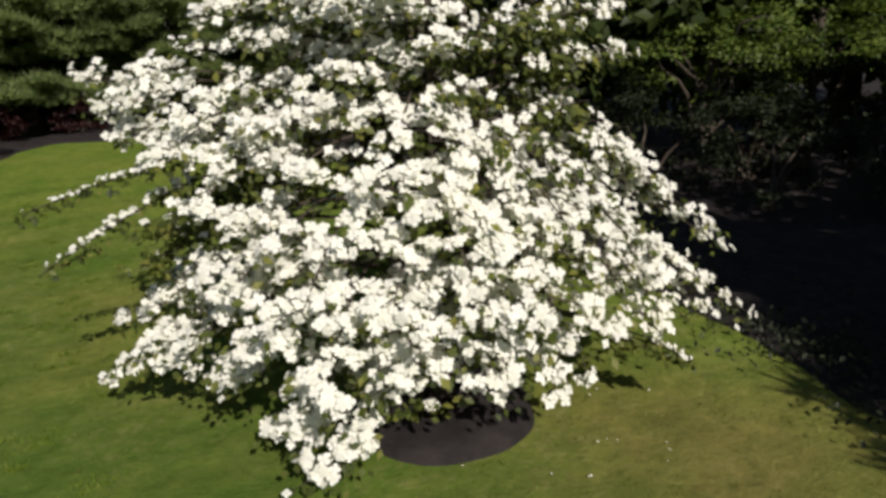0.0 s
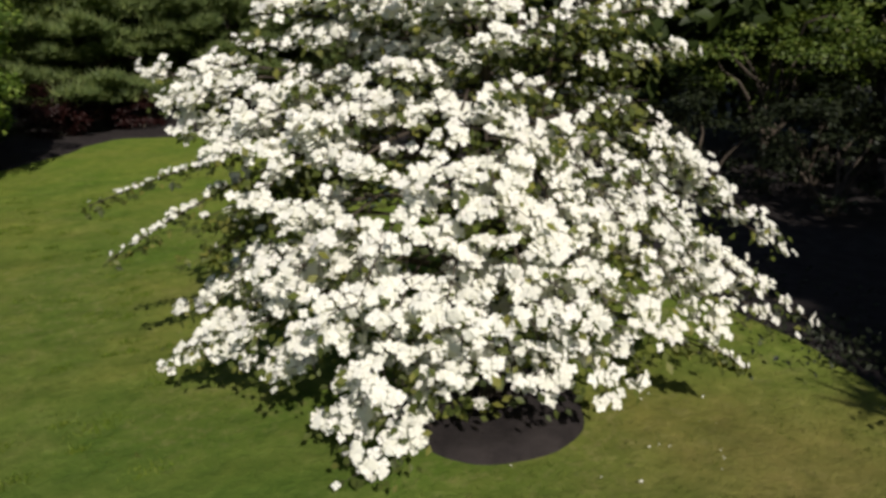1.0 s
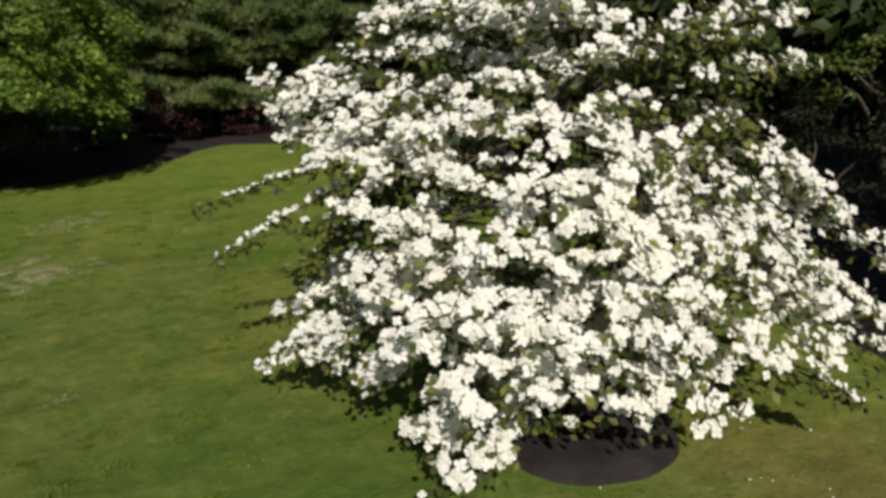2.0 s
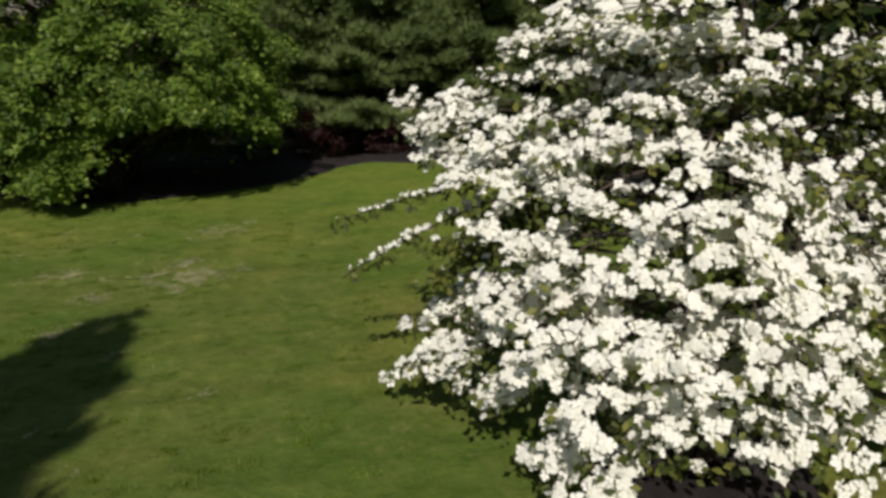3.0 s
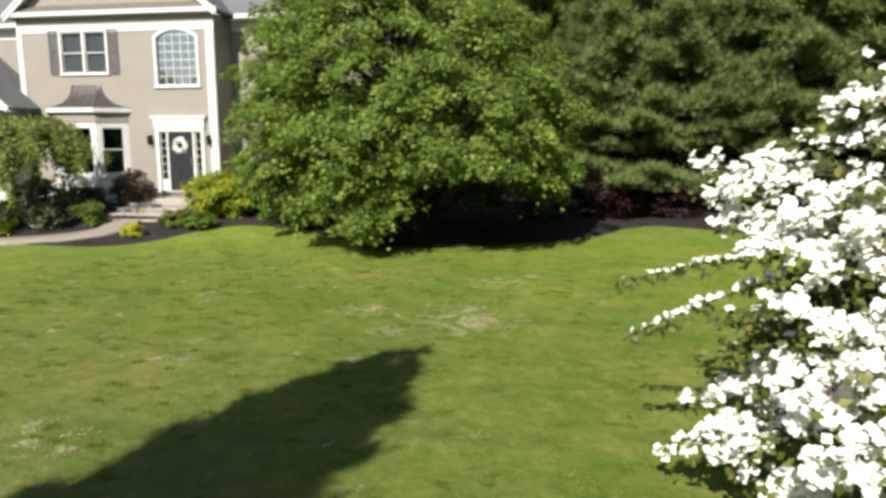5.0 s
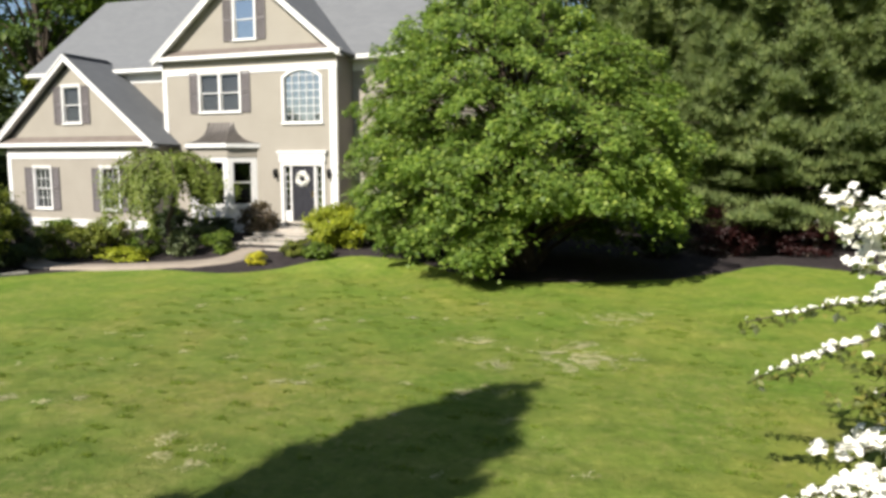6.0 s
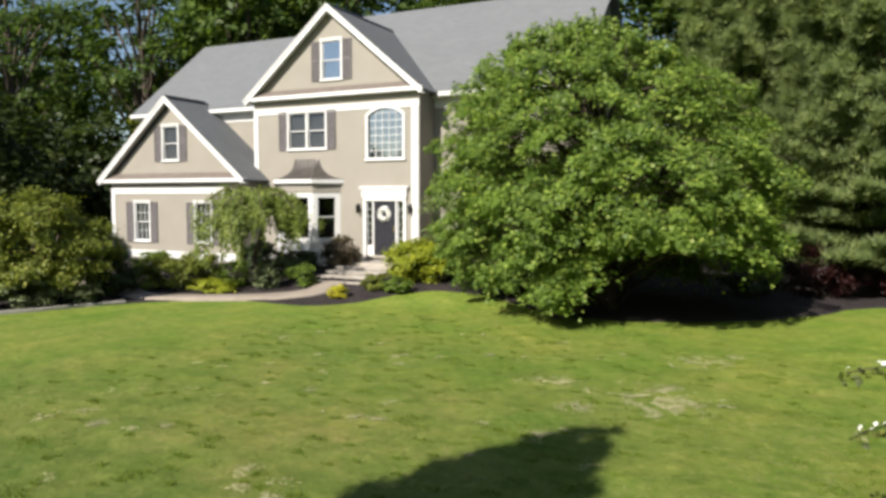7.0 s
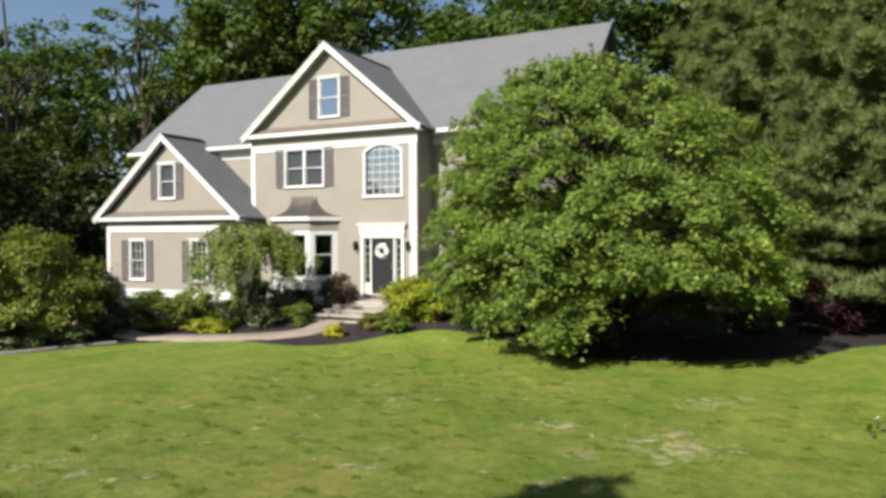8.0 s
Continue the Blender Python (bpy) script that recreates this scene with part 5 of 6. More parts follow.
# hollows where the shaded inside shows: right, front, height, half width, half height
HOLLOWS = ((-0.75, 1.15, 2.08, 0.24, 0.14), (-0.35, 1.35, 1.72, 0.3, 0.08), (-1.42, 0.95, 1.05, 0.1, 0.17), (-0.6, 0.95, 2.48, 0.3, 0.09), (-0.1, 0.85, 2.75, 0.11, 0.09), (-1.6, 0.3, 2.86, 0.14, 0.12),
           (0.35, 1.3, 1.05, 0.16, 0.07), (-0.05, 1.5, 1.22, 0.1, 0.08), (0.95, 1.1, 1.55, 0.1, 0.12), (0.8, 0.9, 2.35, 0.1, 0.1), (-0.9, 1.4, 0.9, 0.07, 0.08), (-0.4, 1.5, 1.3, 0.07, 0.07))

# parts of the crown that flower little: right, height, half width, half height
THIN = ((0.72, 2.95, 0.42, 0.4), (1.15, 2.5, 0.3, 0.2))


def dogwood():
    rng = np.random.default_rng(77)
    t = thing("dogwood_tree", (DOG[0], DOG[1], 0.0), "wide layered dogwood covered in white blossom", "tree")
    to_right, to_front = np.array((0.832, -0.554, 0.0)), np.array((-0.554, -0.832, 0.0))
    for i in range(5):
        a = i * 1.257 + 0.4
        top = (0.6 * math.cos(a), 0.6 * math.sin(a), 3.3 + 0.3 * (i % 2))
        v, f = tube(bend((0.08 * math.cos(a), 0.08 * math.sin(a), -0.1), top, 0.0, 8, rng, 0.04), np.linspace(0.07, 0.018, 8), 7)
        obj("trunk", raw_mesh("trunk", v, f), BARK, t, smooth=True)
    boughs = [(q, False) for q in SKIRT + FRONT + LEAFY + CROWN + SIDES + LEFT] + [(q, True) for q in SHOOTS]
    # the far side, and the top above
    for i in range(34):
        a, z = i * 2.39996, 0.7 + 3.4 * (i + 0.5) / 34
        r = float(np.interp(z, (0.5, 1.2, 2.2, 3.2, 4.2), (2.2, 2.1, 1.7, 1.4, 0.5))) * rng.uniform(0.9, 1.05)
        if math.sin(a) < -0.15 or z > 3.35:
            boughs.append(((r * math.cos(a), r * math.sin(a), z, 0.6, 0.45 if z < 2.0 else 0.32), False))
    FP, FN, FS, LP, LN, twigs = [], [], [], [], [], []

    def hollow(c):
        r, f = c @ to_right, c @ to_front
        return any(f > hf - 1.1 and ((r - hr) / hw) ** 2 + ((c[2] - hz - 0.22 * (f - hf)) / hh) ** 2 < 1 for hr, hf, hz, hw, hh in HOLLOWS)

    def leaves(c, n, spread, up):
        for _ in range(n):
            LP.append(c + np.array([*rng.normal(0, spread, 2), -0.015 - 0.07 * rng.random()]))
            LN.append(up + rng.normal(0, 0.45, 3))

    for (br, bf, z_end, wd, full), shoot in boughs:
        tip = to_right * br + to_front * bf
        r = float(np.linalg.norm(tip))
        d = tip / r
        side = np.array([-d[1], d[0], 0.0])
        s = np.linspace(0, 1, 10)
        if shoot:
            z0, arch, power = (2.4, 0.06, 1.7) if br < 0 else (z_end + 0.35, 0.0, 3.0)
        elif z_end < 2.3:
            z0, arch, power = z_end + 0.3 * rng.uniform(0.6, 1.1), 0.12 + 0.1 * r, 2.2
        else:
            z0, arch, power = z_end - 0.35 * rng.uniform(0.7, 1.3), 0.1, 1.2
        p = d[None] * (s * r)[:, None] + side[None] * (0.07 * np.sin(s * 5 + br * 7) * s * (1 - s) * 3)[:, None]
        p[:, 2] = z0 + (z_end - z0) * s ** power + arch * np.sin(np.pi * s)
        v, f = tube(p, np.linspace(0.021, 0.004, 10), 5)
        obj("limb", raw_mesh("limb", v, f), BARK, t, smooth=True)
        n = int((46 if shoot else 17) * (0.45 + 0.55 * min(r / 2, 1)) * (1 if shoot else 0.6 + 0.6 * wd))
        for j in range(n):
            q = (j + rng.random()) / n
            u = 1 - (0.42 * q if shoot and br < 0 else 0.14 * q if shoot else 0.62 * q ** 1.15)
            base = np.array([np.interp(u, s, p[:, k]) for k in range(3)])
            hand = 1 if j % 2 else -1
            if shoot and noise.noise(Vector((u * 17, br * 5, 1))) < -0.12 - 0.5 * (1 - u):
                continue
            ln = wd * (0.5 + (4.0 if shoot else 0.75) * (1 - u)) * rng.uniform(0.5, 1.15)
            way = d * rng.uniform(0.35, 0.85) + side * hand * rng.uniform(0.5, 1.0) + np.array([0, 0, rng.normal(0.05, 0.12) - 0.3 * (u > 0.8 and z_end < 2.3)])
            way /= np.linalg.norm(way)
            end = base + way * ln
            end[2] = max(end[2] - 0.12 * ln, 0.13)
            mid = (base + end) / 2 + np.array([0, 0, 0.06 * ln])
            twigs.append((np.array([base, mid, end]), np.array([0.006, 0.0045, 0.0025])))
            up = np.array([-0.1, -0.56, 0.78]) + d * 0.45 * u + side * hand * 0.15
            m = max(int(full * (ln / 0.017 + 2.6) * rng.uniform(0.45, 1.2)), 1)
            knots = 1 - rng.random(max(int(ln / 0.13), 1)) ** 1.3 * 0.9
            if shoot:
                m = max(int(m * (1.25 - u) * 1.15), 1) if u < 0.93 else int(j % 4 == 0)
            for k in range(m):
                e = float(np.clip(knots[k % len(knots)] + rng.normal(0, 0.06), 0, 1))
                c = (base + 2 * (mid - base) * e if e < 0.5 else mid + (end - mid) * (2 * e - 1)) + np.array([*rng.normal(0, 0.012 if shoot else 0.044, 2), rng.normal(0.02, 0.012 if shoot else 0.034)])
                if hollow(c) or not shoot and noise.noise(Vector(c * 2.3 + 5.0)) + 0.5 * noise.noise(Vector(c * 5.5)) < (-0.27 if c[2] < 2.3 else -0.36):
                    continue
                if noise.noise(Vector(c * 8.0)) > 0.02 and any(((c @ to_right - tr) / tw) ** 2 + ((c[2] - tz) / th) ** 2 < 1 for tr, tz, tw, th in THIN):
                    leaves(c, 2, 0.05, up)
                    continue
                FP.append(c)
                FN.append(up + rng.normal(0, 0.38, 3))
                FS.append((0.54 if shoot else 0.82 if z_end > 2.3 else 0.88) * rng.uniform(0.8, 1.15))
            if hollow(mid):
                continue
            leaves(end, 2, 0.03 if shoot else 0.06, up)
            leaves(mid, 0 if shoot else 30 if full < 0.2 else 5 if full < 0.75 else 1, 0.08, up)
        # shaded leaves along the inner length
        if not shoot:
            for _ in range(46 if z_end > 1.0 else 26):
                u = rng.uniform(0.12, 0.8 if z_end > 1.0 else 0.65)
                c = np.array([np.interp(u, s, p[:, k]) for k in range(3)]) + side * rng.normal(0, 0.14) - np.array([0, 0, 0.05 + 0.1 * rng.random()])
                if not hollow(c):
                    leaves(c, 1, 0.05, np.array([0, -0.2, 0.8]))
    # a low sprig by the mulch, and a few leafy tufts that flower little
    for r, f, z, nf, nl in ((-0.02, 0.62, 0.3, 4, 12), (-0.3, 1.3, 0.75, 0, 24), (1.0, 1.15, 1.62, 1, 26), (-2.2, 0.35, 1.45, 0, 26), (-2.15, 0.3, 1.75, 1, 24), (-1.25, 0.5, 2.75, 0, 36), (0.75, 0.9, 2.2, 1, 26)):
        c = to_right * r + to_front * f + np.array([0, 0, z])
        for _ in range(nf):
            FP.append(c + rng.normal(0, 0.03, 3))
            FN.append(np.array([-0.2, -0.4, 1.0]))
            FS.append(1.0)
        leaves(c, nl, 0.02 + 0.004 * nl, np.array([0, -0.5, 0.7]))
        twigs.append((np.array([c * [0.3, 0.3, 1] + [0, 0, 0.35], c * [0.7, 0.7, 1] + [0, 0, 0.22], c]), np.array([0.01, 0.007, 0.003])))
    tagged(obj("twig_mass", tubes_mesh("twig_mass", twigs, 3), BARK, t), kind="stuff")
    FP, FN, LP, LN = (np.array(q) for q in (FP, FN, LP, LN))
    FP[:, 2] = np.maximum(FP[:, 2], 0.12)
    LP[:, 2] = np.maximum(LP[:, 2], 0.09)
    bv, bf = bract_template()
    size = rng.uniform(0.038, 0.05, len(FP)) * np.array(FS)
    B = bases(FN, rng)
    # the blossoms on the lawn's open side are parts of their own
    near = np.argsort(((FP - np.array([-1.9, -1.9, 1.3])) ** 2).sum(1))[:300]
    rest = np.setdiff1d(np.arange(len(FP)), near)
    tagged(obj("blossom_mass", scatter("blossom_mass", bv, bf, FP[rest], B[rest], size[rest]), BRACT, t), kind="stuff")
    one = raw_mesh("blossom", bv, bf)
    one.materials.append(BRACT)
    for k in near:
        o = new("blossom", one)
        o.parent = t
        o.matrix_local = Matrix.LocRotScale(Vector(FP[k]), Matrix(B[k].tolist()).to_quaternion(), (size[k],) * 3)
    tagged(obj("leaf_mass", scatter("leaf_mass", LEAF_V, LEAF_F, LP, bases(LN, rng), rng.uniform(0.05, 0.1, len(LP))), DOG_LEAF, t), kind="stuff")


dogwood()


def mulch_ring():
    bm = bmesh.new()
    rng = np.random.default_rng(3)
    n, rings = 48, 7
    c = bm.verts.new((0, 0, 0.1))
    prev = None
    for k in range(1, rings + 1):
        cur = []
        for i in range(n):
            a = 2 * math.pi * i / n
            r = 0.82 * k / rings * (1 + 0.04 * noise.noise(Vector((math.cos(a) * 2, math.sin(a) * 2, 1))))
            z = (0.085 + rng.normal(0, 0.006)) if k < rings else -0.03
            if k == rings - 1:
                r = 0.79 * (1 + 0.04 * noise.noise(Vector((math.cos(a) * 2, math.sin(a) * 2, 1))))
                z = 0.06
            cur.append(bm.verts.new((r * math.cos(a), r * math.sin(a), z)))
        for i in range(n):
            j = (i + 1) % n
            bm.faces.new((c, cur[i], cur[j]) if prev is None else (prev[i], cur[i], cur[j], prev[j]))
        prev = cur
    ob = part("mulch_ring", bm, MULCH, smooth=True)
    ob.location = (16.85, -18.75, 0)
    tagged(ob, "round patch of dark bark mulch under the dogwood", "mulch", kind="structure")


mulch_ring()


def fallen_petals():
    """A few white bracts dropped about the mulch and the lawn."""
    rng = np.random.default_rng(19)
    n = 26
    a, r = rng.uniform(-2.2, 0.6, n), rng.uniform(0.75, 2.1, n)
    p = np.stack([16.85 + r * np.cos(a), -18.75 + r * np.sin(a), np.zeros(n)], 1)
    p[:, 2] = [relief(x, y) + (0.1 if q < 0.82 else 0.03) for (x, y), q in zip(p[:, :2], r)]
    nrm = np.array([0, -0.2, 1.0]) + rng.normal(0, 0.3, p.shape)
    ob = obj("fallen_petals", scatter("fallen_petals", LEAF_V, LEAF_F, p, bases(nrm, rng), rng.uniform(0.016, 0.03, n)), BRACT)
    tagged(ob, "fallen white dogwood bracts on mulch and grass", "petals", kind="stuff")


fallen_petals()

# ---- front beds ----


def gz(x, y):
    return ground_z(x, y) + 0.03


def weeping_tree(loc, height, spread, seed):
    """A small umbrella-shaped tree: arching ribs with hanging strands of leaves in uneven curtains."""
    rng = np.random.default_rng(seed)
    t = thing("weeping_tree", loc, "small weeping tree with an umbrella of hanging green branches", "tree")
    v, f = tube(bend((0, 0, -0.1), (0.1, -0.05, height * 0.8), 0, 7, rng, 0.07), np.linspace(0.1, 0.05, 7), 7)
    obj("trunk", raw_mesh("trunk", v, f), BARK, t, smooth=True)
    P, N, strands = [], [], []
    for i in range(30):
        a = i * 2.4 + rng.normal(0, 0.2)
        r = spread * rng.uniform(0.5, 1.08)
        d = np.array([math.cos(a), math.sin(a), 0])
        s = np.linspace(0, 1, 8)
        p = d[None] * (r * s)[:, None]
        p[:, 2] = height * (0.78 + 0.19 * np.sin(np.minimum(s * 2.8, 1.57)) * rng.uniform(0.55, 1.1) - 0.3 * s ** 2.2 * rng.uniform(0.7, 1.2))
        v, f = tube(p, np.linspace(0.035, 0.008, 8), 5)
        obj("limb", raw_mesh("limb", v, f), BARK, t, smooth=True)
        full = rng.uniform(0.5, 1.1) * (1 - 0.4 * smooth_step(0.3, 0.9, abs(d[0])))
        for _ in range(13):
            u = rng.uniform(0.2, 1)
            b = np.array([np.interp(u, s, p[:, k]) for k in range(3)]) + np.array([*rng.normal(0, 0.16, 2), 0])
            ln = min(rng.uniform(0.35, 2.2) * full * (0.35 + 0.65 * u), b[2] - 0.7)
            strands.append((np.array([b, b + [0.05 * d[0], 0.05 * d[1], -ln / 2], b + [0.04 * d[0], 0.04 * d[1], -ln]]), np.array([0.007, 0.005, 0.003])))
            m = int(70 * ln) + 14
            drop = rng.random(m) ** 1.15
            q = np.tile(b, (m, 1)) + rng.normal(0, 1, (m, 3)) * np.stack([0.11 - 0.08 * drop, 0.11 - 0.08 * drop, 0.05 + 0 * drop], 1)
            q[:, 2] -= drop * ln
            P.append(q)
            N.append(np.tile(d * 0.8 + [0, -0.1, 0.5], (m, 1)) + rng.normal(0, 0.45, (m, 3)))
    tagged(obj("strand_mass", tubes_mesh("strand_mass", strands, 3), BARK, t), kind="stuff")
    P, N = np.concatenate(P), np.concatenate(N)
    obj("crown", scatter("crown", LEAF_V, LEAF_F, P, bases(N, rng), rng.uniform(0.06, 0.135, len(P))), WEEP_LEAF, t)


weeping_tree((-2.75, -3.9, gz(-2.75, -3.9)), 3.55, 2.3, 61)


def bed_shrub(name, label, x, y, r, h, leaves, leaf, m, seed, **kw):
    return shrub(name, (x, y, gz(x, y)), label, (r, r * 0.9, h * 0.5), leaves, leaf, m, seed, **kw)


bed_shrub("large_bush", "large rounded olive-green bush at the lawn's edge", -6.75, -9.15, 2.5, 3.5, 36000, 0.12, OLIVE_LEAF, 71, clumps=170, stems=12, clump_r=0.125, flat=0.8)
bed_shrub("low_shrub", "low grey-green spreading plants at the lawn's edge", -6.0, -10.1, 0.95, 0.85, 4500, 0.1, SILVER_LEAF, 72)
bed_shrub("low_shrub", "low grey-green spreading plants at the lawn's edge", -6.7, -11.6, 0.95, 0.95, 4500, 0.1, SILVER_LEAF, 73)
bed_shrub("low_shrub", "low grey-green plants beside the large bush", -5.1, -8.9, 0.6, 0.65, 2200, 0.08, SILVER_LEAF, 74)
bed_shrub("evergreen_shrub", "dark dense evergreen shrub beside the large bush", -5.7, -7.45, 0.95, 1.5, 11000, 0.085, DARK_SHRUB_LEAF, 75, clumps=110, clump_r=0.16)
bed_shrub("evergreen_shrub", "dark round evergreen at the corner of the wing", -12.7, -1.9, 0.65, 1.25, 3000, 0.09, DARK_SHRUB_LEAF, 76)
bed_shrub("shrub", "rounded green shrub in the front bed", -5.5, -5.7, 1.01, 1.15, 5400, 0.09, OLIVE_LEAF, 77)
bed_shrub("shrub", "rounded dark green shrub in the front bed", -6.9, -4.6, 0.90, 1.15, 4560, 0.09, SHRUB_LEAF, 78)
bed_shrub("shrub", "upright yellow-green shrub in the front bed", -4.35, -5.0, 0.84, 1.38, 5400, 0.09, OLIVE_LEAF, 79)
bed_shrub("perennial_clump", "low bright green perennials along the walk", -3.2, -5.5, 0.84, 0.48, 3120, 0.08, YELLOW_LEAF, 80)
bed_shrub("shrub", "small green shrub in the front bed", -3.1, -4.75, 0.62, 1.03, 3120, 0.08, SHRUB_LEAF, 81)
bed_shrub("perennial_clump", "silvery perennial clump in the front bed", -1.75, -4.6, 0.50, 0.92, 2160, 0.08, SILVER_LEAF, 82)
bed_shrub("perennial_clump", "green upright perennial beside the walk", -0.75, -4.05, 0.54, 0.83, 2280, 0.08, SHRUB_LEAF, 83)
bed_shrub("rhododendron", "bronze and dark green rhododendron below the bay window", -1.1, -1.3, 0.72, 1.4, 3800, 0.13, BRONZE_LEAF, 84, clumps=50)
bed_shrub("rhododendron", "dark green rhododendron below the bay window", -2.6, -1.7, 0.75, 0.75, 3000, 0.12, DARK_SHRUB_LEAF, 85)
bed_shrub("rhododendron", "dark green rhododendron below the bay window", -4.3, -1.9, 0.8, 1.1, 3000, 0.12, DARK_SHRUB_LEAF, 86)
bed_shrub("shrub", "dark green shrub behind the weeping tree", -2.4, -3.1, 0.95, 0.85, 3840, 0.1, DARK_SHRUB_LEAF, 87)
bed_shrub("perennial_clump", "small bright yellow plant in the mulch", 1.3, -5.0, 0.32, 0.46, 1300, 0.07, BRIGHT_LEAF, 88)
bed_shrub("perennial_clump", "low green plants beside the steps", 1.95, -3.95, 0.45, 0.57, 1800, 0.08, OLIVE_LEAF, 89)
bed_shrub("perennial_clump", "low green plants beside the steps", 2.75, -3.95, 0.50, 0.57, 1920, 0.08, SHRUB_LEAF, 90)
bed_shrub("golden_shrub", "rounded yellow-green shrub beside the front steps", 2.8, -2.5, 1.2, 1.4, 15000, 0.095, YELLOW_LEAF, 91, clumps=100)
bed_shrub("shrub", "bushy green shrub beside the golden shrub", 3.9, -1.7, 1.01, 1.95, 5520, 0.1, SHRUB_LEAF, 92)
bed_shrub("twiggy_shrub", "low bare reddish shrub under the maple", 8.3, -5.1, 0.65, 0.85, 1500, 0.07, BRONZE_LEAF, 93, stems=14)
bed_shrub("barberry", "dark red barberry at the edge of the wood", 14.7, 2.3, 1.2, 1.9, 5000, 0.09, RED_LEAF, 94, clumps=60)
bed_shrub("barberry", "dark red barberry at the edge of the wood", 17.2, 3.2, 1.1, 1.2, 4000, 0.09, RED_LEAF, 95, clumps=50)
bed_shrub("low_shrub", "dark low shrub at the edge of the wood", 12.6, 1.6, 1.0, 1.1, 3500, 0.1, DARK_SHRUB_LEAF, 96)


def garden_ornament(x, y):
    """A slender pale stone ornament on a small pedestal."""
    bm = bmesh.new()
    prof = [(0.17, 0.0), (0.17, 0.12), (0.12, 0.16), (0.1, 0.38), (0.13, 0.44), (0.08, 0.5), (0.12, 0.7), (0.13, 0.88), (0.07, 1.0), (0.08, 1.1), (0.06, 1.2), (0.0, 1.23)]
    rings = [[bm.verts.new((r * math.cos(k * math.pi / 6), r * 0.85 * math.sin(k * math.pi / 6), z)) for k in range(12)] if r else [bm.verts.new((0, 0, z))] for r, z in prof]
    bm.faces.new(rings[0][::-1])
    for r0, r1 in zip(rings[:-1], rings[1:]):
        for k in range(12):
            bm.faces.new((r0[k], r0[(k + 1) % 12], r1[(k + 1) % 12], r1[k]) if len(r1) > 1 else (r0[k], r0[(k + 1) % 12], r1[0]))
    ob = part("garden_ornament", bm, EDGING, smooth=True)
    ob.location = (x, y, gz(x, y))
    tagged(ob, "slender pale weathered stone ornament under the pines", "garden ornament")


garden_ornament(17.6, 4.0)


# stone edging between the bed and the lawn
def edging():
    line = spline([(-7.4, -13.9), (-6.3, -12.5), (-5.25, -10.8), (-4.75, -9.3), (-4.2, -8.2)], 10)
    ribbon("stone_edging", line, 0.16, 0.09, EDGING, "narrow grey stone edging along the lawn", "edging")


edging()



def shade_edge_leaves():
    """Low dark leaves, added to give the wood's edge a ragged shadow outline."""
    rng = np.random.default_rng(57)
    pts = EDGE[(EDGE[:, 0] > 18.5) & (EDGE[:, 1] < -5)]
    n = 9000
    base = pts[rng.integers(0, len(pts) - 1, n)] + rng.normal(0, 0.3, (n, 2))
    p = np.stack([base[:, 0] + rng.gamma(1.6, 0.45, n) - 0.12, base[:, 1], np.zeros(n)], 1)
    keep = np.array([noise.noise(Vector((x * 1.4, y * 1.4, 8))) for x, y in p[:, :2]]) > rng.uniform(-0.5, 0.3, n)
    p = p[keep]
    p[:, 2] = np.array([relief(x, y) + 0.05 for x, y in p[:, :2]]) + rng.gamma(1.5, 0.05, len(p))
    nrm = np.array([-0.2, -0.3, 1.0]) + rng.normal(0, 0.5, p.shape)
    ob = obj("shade_edge_leaves", scatter("shade_edge_leaves", LEAF_V, LEAF_F, p, bases(nrm, rng), rng.uniform(0.035, 0.085, len(p))), SHADE_LEAF)
    tagged(ob, "low dark leaves added to roughen the shaded edge of the wood", "ground cover", kind="stuff")


shade_edge_leaves()

# ---- grass ----


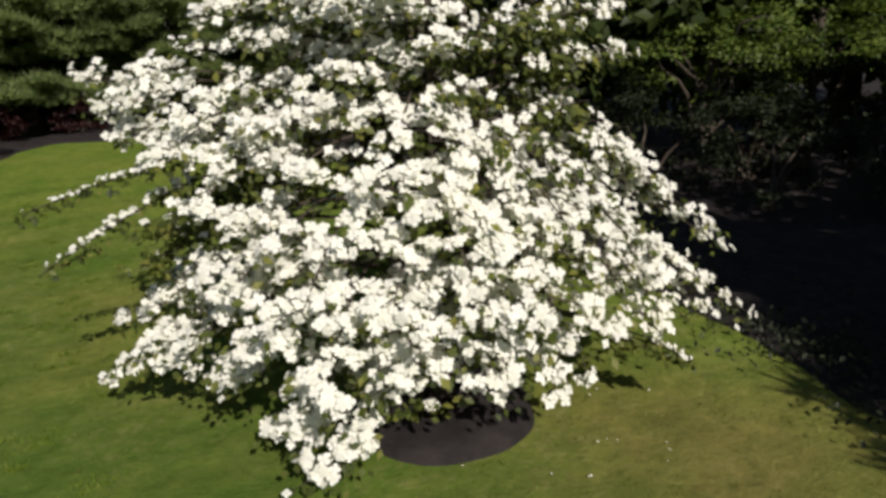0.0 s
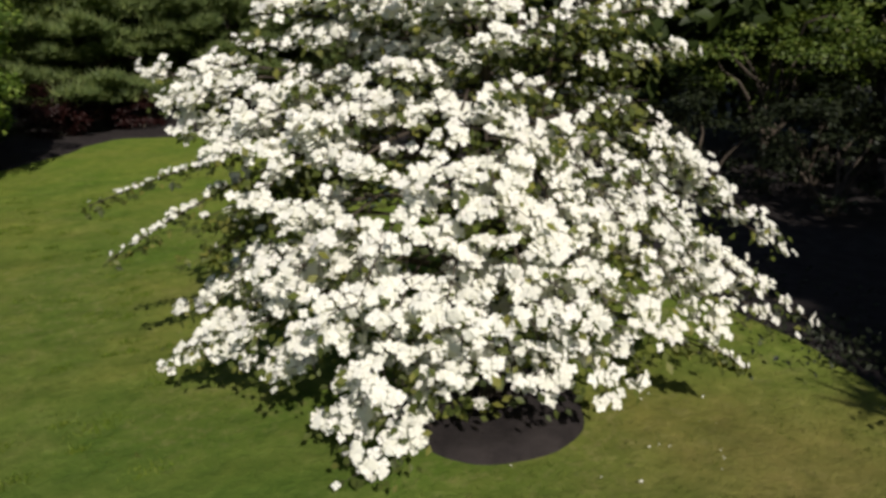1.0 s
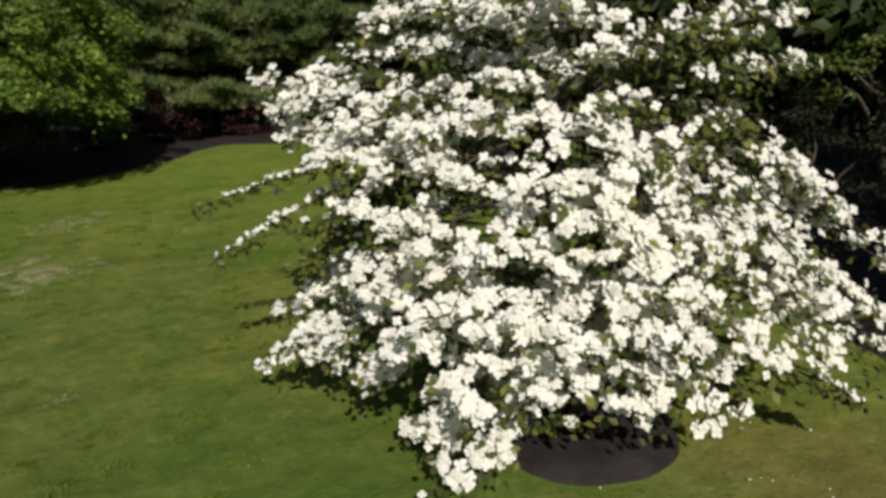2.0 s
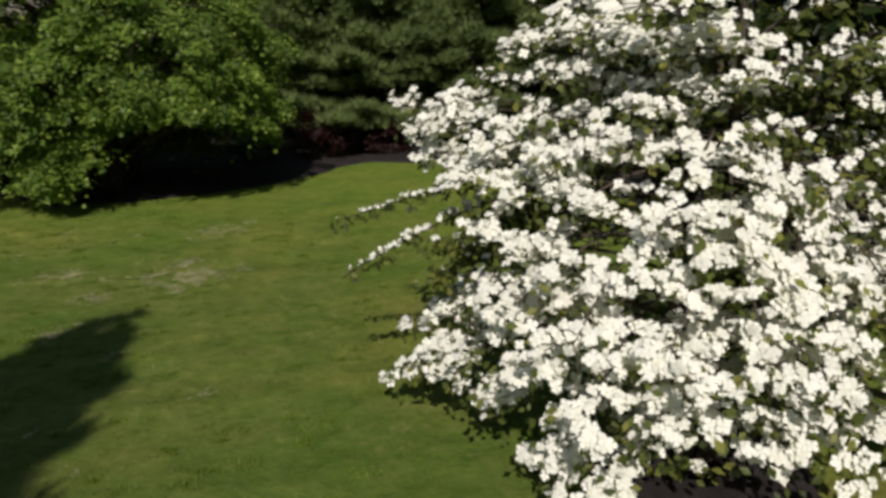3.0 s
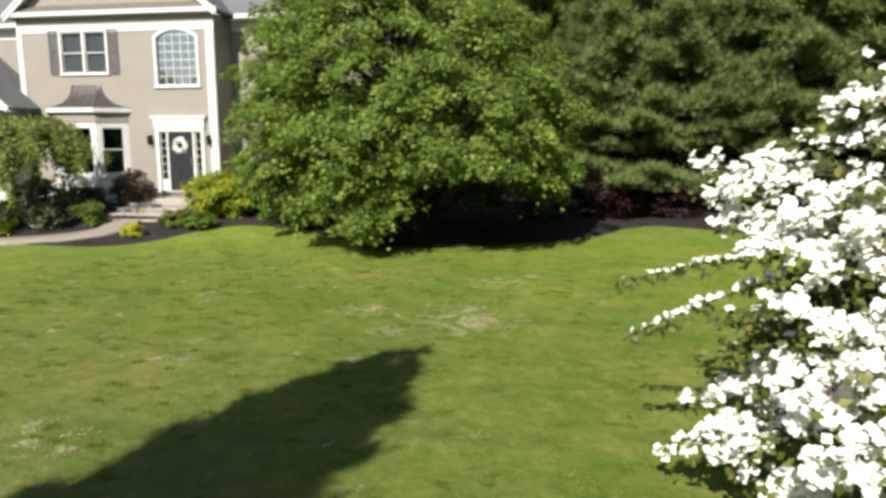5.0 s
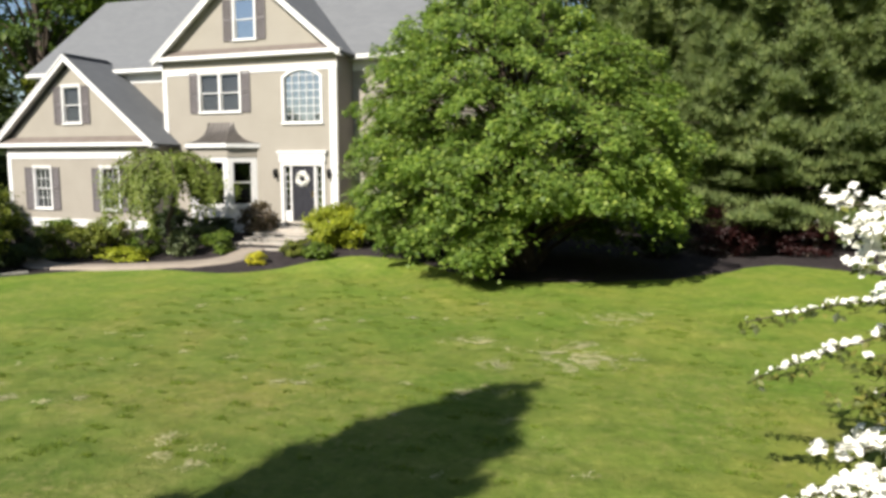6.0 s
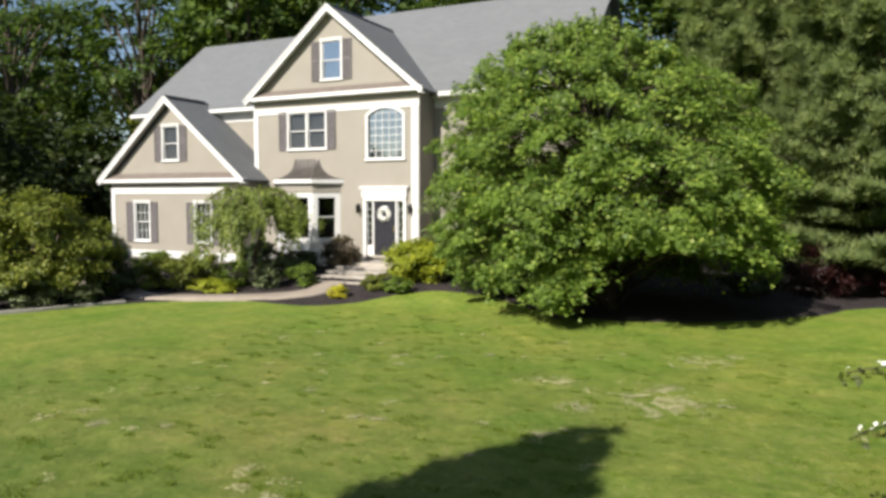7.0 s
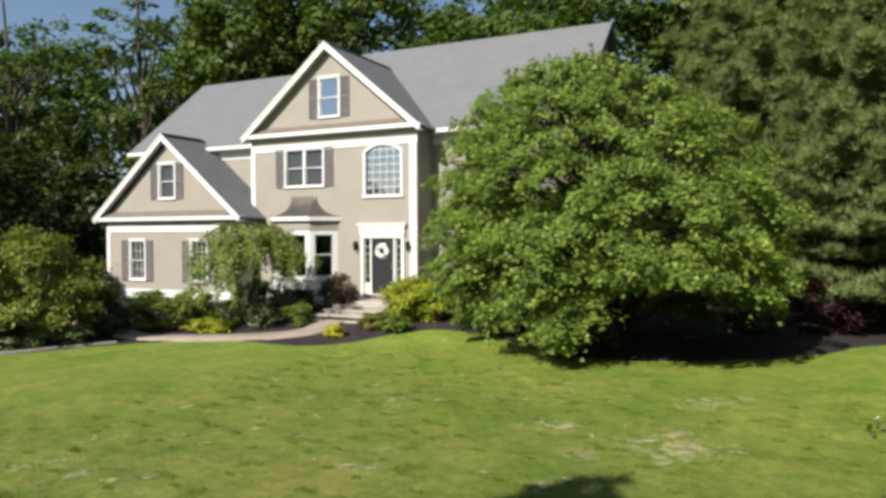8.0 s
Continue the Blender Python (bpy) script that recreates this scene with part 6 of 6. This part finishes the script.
def grass():
    """Tufts of longer grass over the lawn, and pale dry patches."""
    rng = np.random.default_rng(91)
    n = 90000
    p = np.stack([rng.uniform(1.5, 22.5, n), rng.uniform(-22.5, -5.2, n), np.zeros(n)], 1)
    keep = np.array([noise.noise(Vector((x * 1.6, y * 1.6, 2))) + 0.35 * noise.noise(Vector((x * 6, y * 6, 5))) for x, y in p[:, :2]])
    p = p[keep > rng.uniform(-0.35, 0.5, n)]
    inring = np.hypot(p[:, 0] - 16.85, p[:, 1] + 18.75) > 0.86
    p = p[inring]
    p[:, 2] = [relief(x, y) + ground_z(x, y) - 0.01 for x, y in p[:, :2]]
    tv, tf = tuft_template(3, 0.8, 0.1)
    nrm = np.array([0, 0, 1.0]) + rng.normal(0, 0.3, p.shape)
    ob = obj("grass_tufts", scatter("grass_tufts", tv, tf, p, bases(nrm, rng), rng.uniform(0.02, 0.05, len(p))), BLADE)
    tagged(ob, "short uneven tufts of green grass over the lawn", "grass", kind="stuff")
    C = []
    for _ in range(430):
        x, y, r = rng.uniform(2.5, 15), rng.uniform(-20, -6.5), rng.uniform(0.04, 0.11)
        m = int(22 + 150 * r)
        C.append(np.stack([x + rng.normal(0, r, m), y + rng.normal(0, r * 0.5, m), np.zeros(m)], 1))
    C = np.concatenate(C)
    C = C[np.hypot(C[:, 0] - 16.85, C[:, 1] + 18.75) > 0.9]
    C[:, 2] = [relief(x, y) + ground_z(x, y) - 0.01 for x, y in C[:, :2]]
    nrm = np.array([0, 0, 1.0]) + rng.normal(0, 0.35, C.shape)
    ob = obj("coarse_grass", scatter("coarse_grass", tv, tf, C, bases(nrm, rng), rng.uniform(0.035, 0.072, len(C))), COARSE_BLADE)
    tagged(ob, "scattered clumps of longer darker grass in the lawn", "grass", kind="stuff")
    P = []
    spots = [(10.15, -11.5, 0.32, 1.0), (12.1, -12.1, 0.5, 1.2), (11.7, -11.75, 0.3, 0.8), (12.0, -11.2, 0.3, 0.8), (5.2, -16.64, 0.16, 1.0), (4.14, -16.63, 0.18, 1.2), (8.35, -17.28, 0.16, 1.4),
             (8.8, -17.36, 0.2, 1.4), (12.3, -8.8, 0.5, 0.6), (10.87, -14.31, 0.2, 0.9), (10.9, -12.8, 0.25, 0.8)]
    for _ in range(60):
        spots.append((rng.uniform(3, 13), rng.uniform(-18.5, -8), rng.uniform(0.06, 0.16), rng.uniform(0.3, 0.7)))
    for x, y, a, full in spots:
        m = int(30000 * a * a * full) + 80
        q = np.stack([x + rng.normal(0, a * 0.6, m), y + rng.normal(0, a * 0.6, m), np.full(m, 0.012)], 1)
        ragged = np.array([noise.noise(Vector((u * 4.2, v * 4.2, 6))) + 0.5 * noise.noise(Vector((u * 11, v * 11, 2))) for u, v in q[:, :2]])
        P.append(q[ragged > 0.02])
    P = np.concatenate(P)
    P[:, 2] = [relief(x, y) + 0.008 for x, y in P[:, :2]]
    nrm = np.array([0, 0, 1.0]) + rng.normal(0, 0.25, P.shape)
    ob = obj("dry_grass", scatter("dry_grass", [(-0.1, 0, 0), (0.1, 0, 0), (0.07, 0.6, 0.1), (0, 1, 0.06)], [(0, 1, 2, 3)], P, bases(nrm, rng), rng.uniform(0.016, 0.04, len(P))), DRY_BLADE)
    tagged(ob, "pale dry grass patches scattered in the lawn", "dry grass", kind="stuff")


grass()
